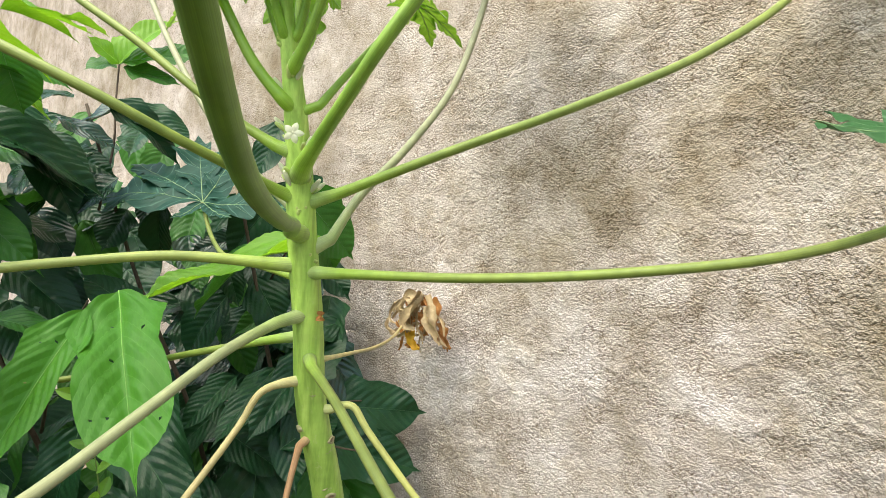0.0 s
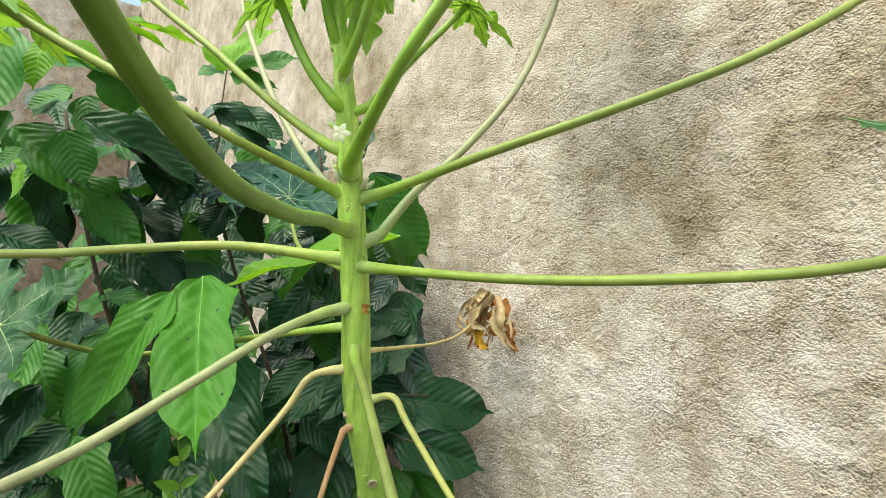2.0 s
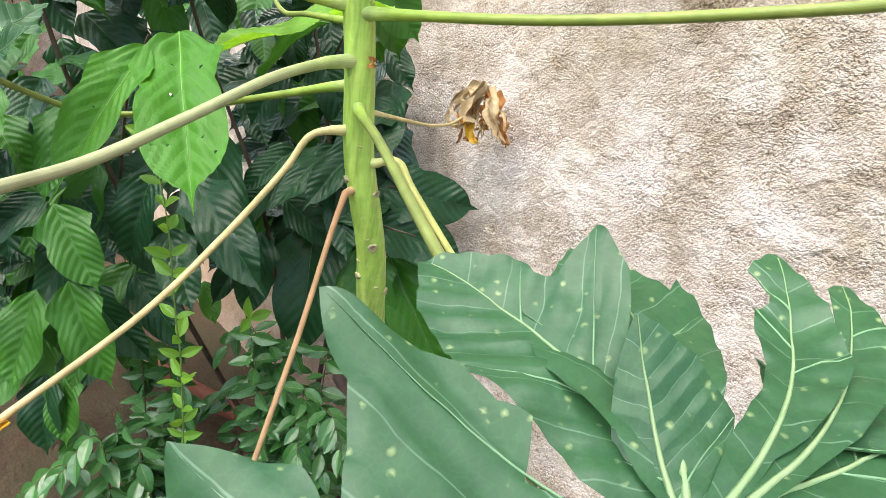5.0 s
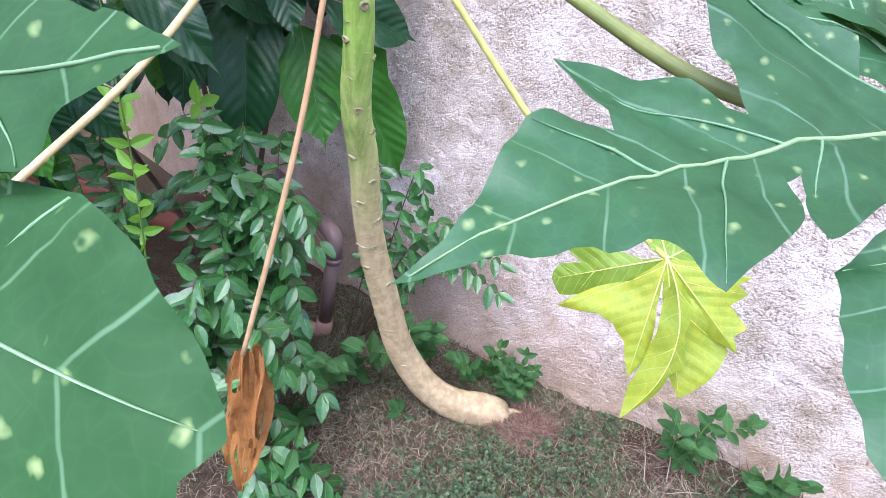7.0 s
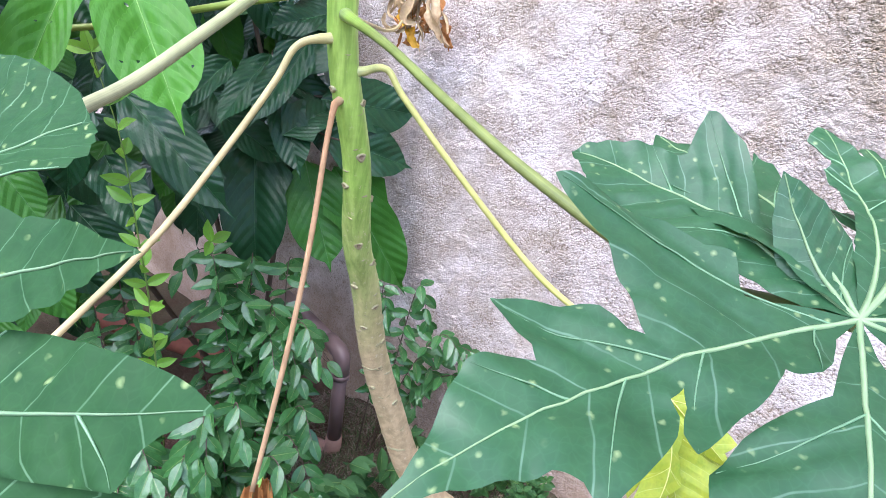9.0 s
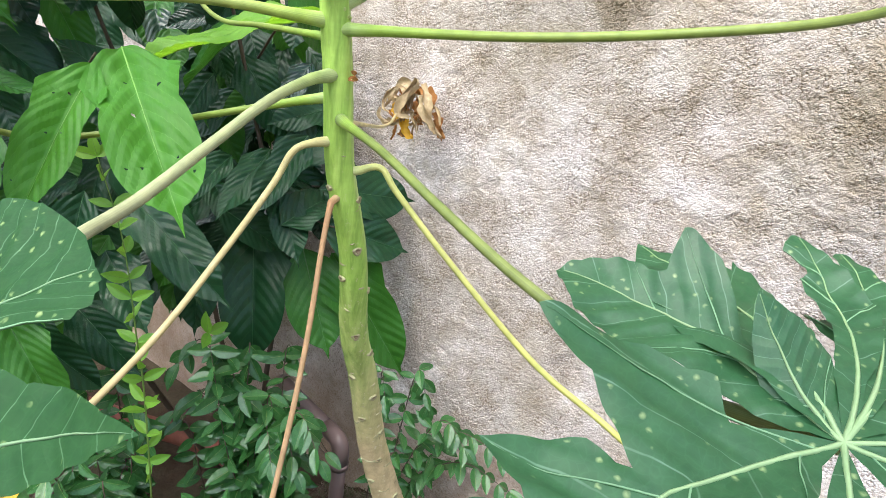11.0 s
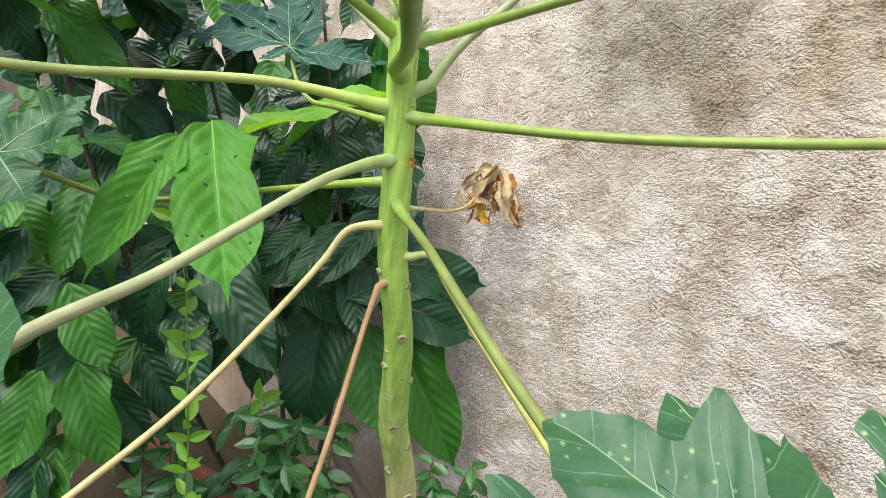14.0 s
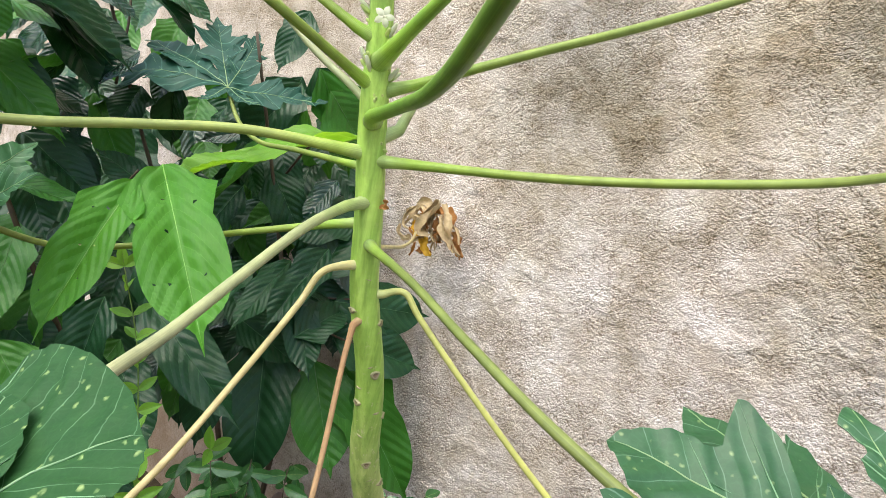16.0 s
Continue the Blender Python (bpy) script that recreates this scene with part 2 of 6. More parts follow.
def petiole_material(name, a, b, c, rough=0.45):
    """A stalk that turns from one colour near the trunk to another at its leaf, with fine lengthwise streaks."""
    m, nt, p = mat_base(name, rough, 0.5)
    uv = nt.nodes.new("ShaderNodeUVMap")
    sep = nt.nodes.new("ShaderNodeSeparateXYZ")
    nt.links.new(uv.outputs[0], sep.inputs[0])
    base = ramp(nt, sep.outputs[0], [(0.0, tuple(0.45 * x + 0.55 * y for x, y in zip(a, (0.55, 0.62, 0.36)))), (0.045, a), (0.16, b), (1.0, c)])
    v = coords(nt)
    blotch = noise_tex(nt, v, 30.0, 4.0)
    mp = nt.nodes.new("ShaderNodeMapping")
    mp.inputs["Scale"].default_value = (2.0, 40.0, 1.0)
    nt.links.new(uv.outputs[0], mp.inputs["Vector"])
    streak = noise_tex(nt, mp.outputs[0], 1.2, 4.0)
    col = mix(nt, 0.5, base, ramp(nt, blotch, [(0.38, (0.70, 0.72, 0.66)), (0.62, (1.2, 1.17, 1.15))]), "MULTIPLY")
    col = mix(nt, 0.4, col, ramp(nt, streak, [(0.40, (0.66, 0.68, 0.62)), (0.60, (1.25, 1.22, 1.2))]), "MULTIPLY")
    nt.links.new(col, p.inputs["Base Color"])
    bump(nt, p, streak, 0.2, 0.001)
    return m


STALK_GREEN = petiole_material("green_stalk", (0.33, 0.50, 0.07), (0.25, 0.335, 0.06), (0.26, 0.31, 0.08))
STALK_PALE = petiole_material("pale_green_stalk", (0.38, 0.52, 0.09), (0.35, 0.42, 0.10), (0.37, 0.40, 0.14))
STALK_OLIVE = petiole_material("olive_stalk", (0.26, 0.40, 0.06), (0.17, 0.225, 0.050), (0.20, 0.225, 0.075))
STALK_GREY = petiole_material("greyish_stalk", (0.32, 0.42, 0.14), (0.31, 0.35, 0.17), (0.35, 0.34, 0.22))
STALK_YELLOW = petiole_material("yellow_stalk", (0.52, 0.56, 0.22), (0.50, 0.52, 0.17), (0.46, 0.46, 0.11))
STALK_STRAW = petiole_material("straw_stalk", (0.60, 0.54, 0.24), (0.53, 0.46, 0.20), (0.50, 0.40, 0.20))
STALK_BROWN = petiole_material("brown_stalk", (0.40, 0.23, 0.11), (0.36, 0.21, 0.105), (0.44, 0.30, 0.16), 0.75)
STALK_LIME = petiole_material("lime_stalk", (0.32, 0.52, 0.06), (0.24, 0.42, 0.05), (0.26, 0.40, 0.06))
STALK_DEEP = petiole_material("deep_green_stalk", (0.26, 0.44, 0.04), (0.145, 0.28, 0.028), (0.16, 0.265, 0.04))


def trunk_material():
    m, nt, p = mat_base("papaya_bark", 0.5, 0.45)
    pos = world_coords(nt)
    sep = nt.nodes.new("ShaderNodeSeparateXYZ")
    nt.links.new(pos, sep.inputs[0])
    wob = noise_tex(nt, world_coords(nt, (1, 1, 0.5)), 9.0, 4.0)
    add = nt.nodes.new("ShaderNodeMath")
    add.operation = "MULTIPLY_ADD"
    nt.links.new(wob, add.inputs[0])
    add.inputs[1].default_value = 0.35
    nt.links.new(sep.outputs[2], add.inputs[2])
    mr = nt.nodes.new("ShaderNodeMapRange")
    mr.inputs["From Min"].default_value, mr.inputs["From Max"].default_value = 0.0, 2.2
    nt.links.new(add.outputs[0], mr.inputs["Value"])
    col = ramp(nt, mr.outputs[0], [(0.10, (0.46, 0.355, 0.21)), (0.40, (0.51, 0.41, 0.235)), (0.50, (0.44, 0.45, 0.18)), (0.62, (0.28, 0.45, 0.08)), (0.85, (0.40, 0.60, 0.11)), (1.0, (0.46, 0.66, 0.15))])
    streak = noise_tex(nt, world_coords(nt, (1, 1, 0.08)), 70.0, 4.0, 0.65)
    streaked = mix(nt, 0.5, col, ramp(nt, streak, [(0.38, (0.52, 0.60, 0.42)), (0.48, (0.95, 0.98, 0.9)), (0.62, (1.5, 1.38, 1.6))]), "MULTIPLY")
    broad = noise_tex(nt, world_coords(nt, (1, 1, 0.12)), 26.0, 3.0, 0.6)
    streaked = mix(nt, 0.35, streaked, ramp(nt, broad, [(0.40, (0.70, 0.78, 0.60)), (0.60, (1.28, 1.18, 1.32))]), "MULTIPLY")
    worn = mix(nt, 0.6, col, ramp(nt, noise_tex(nt, pos, 38.0, 5.0, 0.65), [(0.38, (0.62, 0.60, 0.55)), (0.60, (1.16, 1.15, 1.13))]), "MULTIPLY")
    col = mix(nt, ramp(nt, mr.outputs[0], [(0.40, (0, 0, 0)), (0.56, (1, 1, 1))]), worn, streaked)
    fleck = noise_tex(nt, world_coords(nt, (1, 1, 0.7)), 95.0, 4.0, 0.7)
    low = ramp(nt, mr.outputs[0], [(0.15, (0.4, 0.4, 0.4)), (0.45, (1, 1, 1)), (0.66, (0.35, 0.35, 0.35)), (0.8, (0.1, 0.1, 0.1))])
    col = mix(nt, mix(nt, 1.0, ramp(nt, fleck, [(0.60, (0, 0, 0)), (0.66, (0.9, 0.9, 0.9))]), low, "MULTIPLY"), col, (0.62, 0.55, 0.36))
    col = mix(nt, mix(nt, 1.0, ramp(nt, fleck, [(0.30, (0.7, 0.7, 0.7)), (0.36, (0, 0, 0))]), low, "MULTIPLY"), col, (0.13, 0.12, 0.05))
    ring = noise_tex(nt, world_coords(nt, (0.3, 0.3, 1.0)), 60.0, 3.0)
    col = mix(nt, 0.3, col, ramp(nt, ring, [(0.35, (0.75, 0.75, 0.72)), (0.65, (1.12, 1.12, 1.1))]), "MULTIPLY")
    nt.links.new(col, p.inputs["Base Color"])
    bump(nt, p, streak, 0.5, 0.003)
    return m


TRUNK = trunk_material()


def blade_material(name, stops, rough=0.75, amount=0.15):
    """Each blade takes its own colour."""
    m, nt, p = mat_base(name, rough, 0.3)
    g = nt.nodes.new("ShaderNodeNewGeometry")
    col = ramp(nt, g.outputs["Random Per Island"], stops)
    col = mix(nt, 0.5, col, ramp(nt, noise_tex(nt, coords(nt), 90.0, 3.0), [(0.3, (0.7, 0.7, 0.7)), (0.7, (1.2, 1.2, 1.2))]), "MULTIPLY")
    nt.links.new(col, p.inputs["Base Color"])
    translucent(nt, p, col, amount)
    return m


STRAW = blade_material("dry_straw", [(0.0, (0.055, 0.035, 0.027)), (0.4, (0.13, 0.085, 0.062)), (0.75, (0.27, 0.205, 0.15)), (1.0, (0.48, 0.41, 0.31))])
RED_STRAW = blade_material("reddish_straw", [(0.0, (0.08, 0.04, 0.03)), (0.5, (0.19, 0.105, 0.08)), (1.0, (0.36, 0.25, 0.19))])
GRASS = blade_material("grass_blade", [(0.0, (0.035, 0.085, 0.025)), (0.5, (0.075, 0.145, 0.045)), (1.0, (0.20, 0.23, 0.11))], 0.6, 0.25)
CLOVER = blade_material("clover_leaf", [(0.0, (0.032, 0.062, 0.030)), (0.6, (0.066, 0.112, 0.052)), (1.0, (0.14, 0.19, 0.085))], 0.55, 0.2)


def stucco_material():
    m, nt, p = mat_base("rough_cast_plaster", 0.92, 0.15)
    v = coords(nt)
    stain = noise_tex(nt, v, 1.7, 5.0, 0.62)
    mid = noise_tex(nt, v, 7.0, 5.0, 0.6)
    grit = noise_tex(nt, v, 120.0, 3.0, 0.6)

    # sand grains, thicker lumps of the cast, and thin layers that broke away
    def grains(scale):
        vo = nt.nodes.new("ShaderNodeTexVoronoi")
        vo.inputs["Scale"].default_value = scale
        nt.links.new(v, vo.inputs["Vector"])
        return ramp(nt, vo.outputs["Distance"], [(0.0, (1, 1, 1)), (0.9, (0, 0, 0))])

    sand = mix(nt, 0.30, grains(290.0), ramp(nt, noise_tex(nt, v, 170.0, 2.0, 0.6), [(0.3, (0, 0, 0)), (0.7, (1, 1, 1))]))
    lump = mix(nt, 0.30, grains(140.0), ramp(nt, noise_tex(nt, v, 70.0, 3.0, 0.6), [(0.3, (0, 0, 0)), (0.7, (1, 1, 1))]))
    h = mix(nt, 0.42, lump, sand)
    rough_patch = ramp(nt, mix(nt, 0.5, noise_tex(nt, v, 4.5, 5.0, 0.65), noise_tex(nt, v, 22.0, 4.0, 0.6)), [(0.44, (0.12, 0.12, 0.12)), (0.56, (1, 1, 1))])
    col = ramp(nt, mid, [(0.30, (0.55, 0.485, 0.435)), (0.5, (0.71, 0.645, 0.615)), (0.70, (0.84, 0.785, 0.765))])
    weather = ramp(nt, stain, [(0.36, (0.66, 0.62, 0.50)), (0.48, (0.92, 0.90, 0.85)), (0.60, (1.10, 1.09, 1.09))])
    col = mix(nt, 0.85, col, weather, "MULTIPLY")
    # brown weathering that runs down from the top of the wall, with painted shade
    high = nt.nodes.new("ShaderNodeSeparateXYZ")
    nt.links.new(v, high.inputs[0])
    run = nt.nodes.new("ShaderNodeMath")
    run.operation = "MULTIPLY_ADD"
    nt.links.new(noise_tex(nt, coords(nt, scale=(3.0, 3.0, 0.9)), 1.6, 5.0, 0.65), run.inputs[0])
    run.inputs[1].default_value = 1.6
    nt.links.new(high.outputs[2], run.inputs[2])
    col = mix(nt, 0.9, col, ramp(nt, mix(nt, 0.62, run.outputs[0], (0.0, 0.0, 0.0)), [(0.86, (1, 1, 1)), (1.0, (0.84, 0.82, 0.765))]), "MULTIPLY")
    # tan grime held by the rough patches, and the shade of the hollows painted darker
    grime = ramp(nt, noise_tex(nt, v, 13.0, 6.0, 0.7), [(0.40, (0.80, 0.765, 0.69)), (0.54, (1.0, 1.0, 1.0))])
    col = mix(nt, 0.8, col, grime, "MULTIPLY")
    pit_shade = ramp(nt, h, [(0.24, (0.52, 0.47, 0.40)), (0.40, (0.92, 0.90, 0.87)), (0.58, (1.10, 1.10, 1.10))])
    col = mix(nt, rough_patch, mix(nt, 0.4, col, pit_shade, "MULTIPLY"), mix(nt, 1.0, col, pit_shade, "MULTIPLY"))
    # mud thrown up by rain on the lowest part
    sep = nt.nodes.new("ShaderNodeSeparateXYZ")
    nt.links.new(v, sep.inputs[0])
    wob = nt.nodes.new("ShaderNodeMath")
    wob.operation = "MULTIPLY_ADD"
    nt.links.new(noise_tex(nt, v, 3.0, 5.0, 0.65), wob.inputs[0])
    wob.inputs[1].default_value = 0.9
    nt.links.new(sep.outputs[2], wob.inputs[2])
    mud = ramp(nt, wob.outputs[0], [(0.66, (1, 1, 1)), (1.0, (0, 0, 0))])
    col = mix(nt, mix(nt, 0.60, (0, 0, 0), mud), col, mix(nt, grit, (0.26, 0.155, 0.085), (0.58, 0.42, 0.28)))
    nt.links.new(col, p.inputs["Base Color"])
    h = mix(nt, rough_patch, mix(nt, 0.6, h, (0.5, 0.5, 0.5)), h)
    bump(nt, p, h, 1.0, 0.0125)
    return m


STUCCO = stucco_material()


def soil_material():
    m, nt, p = mat_base("lawn_soil", 0.95, 0.2)
    v = coords(nt)
    a = noise_tex(nt, v, 2.2, 5.0, 0.6)
    b = noise_tex(nt, v, 60.0, 5.0, 0.7)
    earth = mix(nt, b, (0.026, 0.015, 0.011), (0.115, 0.064, 0.044))
    turf = mix(nt, b, (0.030, 0.032, 0.016), (0.13, 0.10, 0.062))
    col = mix(nt, ramp(nt, a, [(0.40, (0, 0, 0)), (0.58, (1, 1, 1))]), earth, turf)
    nt.links.new(col, p.inputs["Base Color"])
    bump(nt, p, b, 0.9, 0.02)
    return m


SOIL = soil_material()


# ---- shared builders ----
def mesh_of(name, bm, mats):
    me = bpy.data.meshes.new(name)
    bm.to_mesh(me)
    bm.free()
    for m in mats if isinstance(mats, (list, tuple)) else [mats]:
        me.materials.append(m)
    for poly in me.polygons:
        poly.use_smooth = True
    return me


def part(name, bm, mats, parent=None, label=""):
    """One mesh object from a bmesh, under a thing or a part."""
    ob = new(name, mesh_of(name, bm, mats))
    if parent:
        ob.parent = parent
    return tagged(ob, label) if label else ob


def placed(name, mesh, m, parent, label=""):
    """One object on a shared mesh."""
    ob = new(name, mesh)
    ob.parent = parent
    ob.matrix_basis = m
    return tagged(ob, label) if label else ob


def spline(pts, n):
    """n + 1 points along a smooth curve through pts."""
    p = [Vector(q) for q in pts]
    p = [2 * p[0] - p[1]] + p + [2 * p[-1] - p[-2]]
    k = len(p) - 3
    out = []
    for i in range(n + 1):
        f = min(i / n * k, k - 1e-6)
        j = int(f)
        t = f - j
        a, b, c, d = p[j:j + 4]
        out.append(0.5 * (2 * b + (c - a) * t + (2 * a - 5 * b + 4 * c - d) * t * t + (3 * b - a - 3 * c + d) * t ** 3))
    return out


def tube(bm, path, radius, sides=10, wobble=0.0, squash=1.0, index=0, seed=0):
    """A round stalk along path; radius(u) for u from 0 to 1. Its UV runs along and round it."""
    uv = bm.loops.layers.uv.verify()
    rnd = random.Random(seed)
    n = len(path) - 1
    rings = []
    side = None
    for i, p in enumerate(path):
        d = (path[min(i + 1, n)] - path[max(i - 1, 0)]).normalized()
        if side is None:
            side = d.cross(Vector((0, 0, 1)) if abs(d.z) < 0.9 else Vector((1, 0, 0))).normalized()
        side = (side - d * side.dot(d)).normalized()
        other = d.cross(side)
        r = radius(i / n)
        ring = []
        for k in range(sides):
            ang = 2 * math.pi * k / sides
            w = 1 + wobble * (rnd.random() - 0.5)
            ring.append(bm.verts.new(p + (side * math.cos(ang) + other * math.sin(ang) * squash) * r * w))
        rings.append(ring)
    for i in range(n):
        for k in range(sides):
            f = bm.faces.new((rings[i][k], rings[i][(k + 1) % sides], rings[i + 1][(k + 1) % sides], rings[i + 1][k]))
            f.material_index = index
            for lp, (uu, vv) in zip(f.loops, ((i / n, k / sides), (i / n, (k + 1) / sides), ((i + 1) / n, (k + 1) / sides), ((i + 1) / n, k / sides))):
                lp[uv].uv = (uu, vv)
    for ring in (rings[0][::-1], rings[-1]):
        f = bm.faces.new(ring)
        f.material_index = index
    return rings


def strip(bm, pts, normals, width, index, lift=0.0006):
    """A low raised vein along points of a leaf."""
    rows = []
    n = len(pts) - 1
    for i, p in enumerate(pts):
        d = (pts[min(i + 1, n)] - pts[max(i - 1, 0)])
        if d.length < 1e-9:
            d = Vector((1, 0, 0))
        d.normalize()
        nn = normals[i]
        s = nn.cross(d).normalized() * width * (1 - 0.95 * i / n)
        h = lift + width * 0.4 * (1 - 0.95 * i / n)
        rows.append((bm.verts.new(p - s + nn * lift * 0.3), bm.verts.new(p + nn * h), bm.verts.new(p + s + nn * lift * 0.3)))
        rows[-1] += (bm.verts.new(p - nn * h),)
    for a, b in zip(rows, rows[1:]):
        for q in ((a[0], a[1], b[1], b[0]), (a[1], a[2], b[2], b[1]), (a[2], a[3], b[3], b[2]), (a[3], a[0], b[0], b[3])):
            bm.faces.new(q).material_index = index


def smooth_noise(x, y, z=0.0):
    return noise.noise(Vector((x, y, z)))


def frame_of(origin, along, normal):
    """A pose whose x axis runs along and whose z axis is as near to normal as can be."""
    x = Vector(along).normalized()
    z = Vector(normal)
    z = (z - x * z.dot(x)).normalized()
    y = z.cross(x)
    m = Matrix((x, y, z)).transposed().to_4x4()
    m.translation = Vector(origin)
    return m


# ---- setting: wall and ground ----
def lattice_noise(x, z, cell, seed):
    """Soft random relief over a plane, in numpy."""
    g = np.random.RandomState(seed).rand(256, 256)
    fx, fz = x / cell, z / cell
    ix, iz = np.floor(fx).astype(int), np.floor(fz).astype(int)
    tx, tz = fx - ix, fz - iz
    tx, tz = tx * tx * (3 - 2 * tx), tz * tz * (3 - 2 * tz)
    a, b = g[ix % 256, iz % 256], g[(ix + 1) % 256, iz % 256]
    c, d = g[ix % 256, (iz + 1) % 256], g[(ix + 1) % 256, (iz + 1) % 256]
    return (a * (1 - tx) + b * tx) * (1 - tz) + (c * (1 - tx) + d * tx) * tz - 0.5


def grid_mesh(name, X, Y, Z, mat):
    nu, nv = X.shape
    verts = np.stack([X, Y, Z], -1).reshape(-1, 3)
    i = np.arange(nu * nv).reshape(nu, nv)
    quads = np.stack([i[:-1, :-1], i[1:, :-1], i[1:, 1:], i[:-1, 1:]], -1).reshape(-1, 4)
    me = bpy.data.meshes.new(name)
    me.from_pydata(verts.tolist(), [], quads.tolist())
    me.materials.append(mat)
    me.polygons.foreach_set("use_smooth", [True] * len(quads))
    return me


WALL_Y = 1.478


def wall_relief(x, z):
    skew = x * 0.97 + z * 0.24
    rise = z * 0.97 - x * 0.24
    skew, rise = skew + 0.03 * lattice_noise(x, z, 0.12, 14), rise + 0.03 * lattice_noise(x, z, 0.10, 15)
    trowel = lattice_noise(skew, rise, 0.21, 1) * 0.005 + lattice_noise(z * 0.8 + x * 0.6, x * 0.8 - z * 0.6, 0.07, 2) * 0.0036
    lumps = lattice_noise(skew, rise, 0.029, 3) * 0.0020 + lattice_noise(x * 0.8 - z * 0.6, z * 0.8 + x * 0.6, 0.0145, 4) * 0.0020 + lattice_noise(x * 0.3 + z * 0.95, x * 0.95 - z * 0.3, 0.0095, 9) * 0.0030
    broad = lattice_noise(x, z, 0.6, 5) * 0.012
    ragged = 0.5 * lattice_noise(x, z, 0.045, 17) + 0.3 * lattice_noise(x, z, 0.018, 18)
    scab = np.clip((lattice_noise(skew, rise, 0.14, 16) + ragged - 0.04) * 9, 0, 1) * 0.0016 + np.clip((lattice_noise(x * 1.3, z, 0.24, 19) + ragged - 0.12) * 9, 0, 1) * 0.0022
    crack = np.clip(0.05 - np.abs(lattice_noise(x * 1.4 + 3, z + 5, 0.15, 6) + 0.25 * lattice_noise(x, z, 0.05, 8)), 0, 1) * 0.055
    patchy = np.clip(lattice_noise(x, z, 0.35, 7) * 4, 0, 1)
    return trowel + lumps + broad + scab - crack * patchy


xs = np.concatenate([np.arange(-9.0, -1.7, 0.04), np.arange(-1.7, -1.3, 0.012), np.arange(-1.3, 0.62, 0.0045), np.arange(0.62, 0.9, 0.012), np.arange(0.9, 2.6, 0.03)])
zs = np.concatenate([np.arange(-0.5, 0.0, 0.02), np.arange(0.0, 2.3, 0.0045), np.arange(2.3, 2.45, 0.015), np.arange(2.45, 4.6, 0.03)])
xs, zs = (np.array([q for q, d in zip(g, np.append(np.diff(g), 1)) if d > 0.004]) for g in (xs, zs))
X, Z = np.meshgrid(xs, zs, indexing="ij")
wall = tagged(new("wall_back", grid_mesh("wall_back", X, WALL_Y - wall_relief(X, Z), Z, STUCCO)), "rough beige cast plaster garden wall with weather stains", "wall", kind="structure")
bm = bmesh.new()
bmesh.ops.create_cube(bm, size=1, matrix=Matrix.Translation((-3.2, WALL_Y + 0.14, 2.05)) @ Matrix.Diagonal((11.6, 0.2, 5.1, 1)))
core = part("wall_core", bm, STUCCO)
core.parent = wall


bm = bmesh.new()
bmesh.ops.create_cube(bm, size=1, matrix=Matrix.Translation((-8.8, -2.0, 2.0)) @ Matrix.Diagonal((0.2, 6.9, 5.0, 1)))
tagged(part("wall_side", bm, STUCCO), "plain plastered garden wall closing the bed", "wall", kind="structure")


# unseen slab, added to hold back low sky light from behind
bm = bmesh.new()
bmesh.ops.create_cube(bm, size=1, matrix=Matrix.Translation((-1.0, -4.4, 0.9)) @ Matrix.Diagonal((15.4, 0.2, 2.9, 1)))
tagged(part("wall_rear", bm, STUCCO), "unseen plain wall added behind to cut low sky light", "wall", kind="structure")


def ground_z(x, y):
    """The soil rises along the wall."""
    return 0.215 + 0.36 * np.tanh(x / 1.5) + 0.0 * y


def spaced(lo, a, b, hi, fine, steps):
    left = lo + (a - lo) * (1 - np.linspace(1, 0, steps, endpoint=False) ** 3)
    right = b + (hi - b) * np.linspace(0, 1, steps + 1)[1:] ** 3
    return np.concatenate([left, np.arange(a, b, fine), [b], right])


gx = spaced(-300, -2.6, 1.4, 300, 0.016, 14)
gy = spaced(-300, -0.4, 1.7, 300, 0.016, 14)
GX, GY = np.meshgrid(gx, gy, indexing="ij")
near = np.exp(-np.maximum(0, np.hypot(GX, GY) - 3) ** 2)
GZ = ground_z(GX, GY) + near * (lattice_noise(GX, GY, 0.13, 11) * 0.030 + lattice_noise(GX, GY, 0.045, 12) * 0.016 + lattice_noise(GX, GY, 0.4, 13) * 0.03)
tagged(new("ground", grid_mesh("ground", GX, GY, GZ, SOIL)), "patchy lawn with bare reddish soil and dry straw", "lawn", kind="structure")


def ground_at(x, y):
    return float(ground_z(np.array(x), np.array(y)))


# ---- papaya leaves ----
def lobe_edge(points, steps=7, bulge=0.10):
    """The outline of one half lobe: corners joined by slightly bowed edges."""
    out = []
    for (s0, w0), (s1, w1) in zip(points, points[1:]):
        ln = math.hypot(s1 - s0, w1 - w0)
        nx, ny = -(w1 - w0) / (ln + 1e-9), (s1 - s0) / (ln + 1e-9)
        for i in range(steps):
            u = i / steps
            k = math.sin(math.pi * u) * bulge * ln
            out.append((s0 + (s1 - s0) * u + nx * k, w0 + (w1 - w0) * u + ny * k))
    out.append(points[-1])
    return out


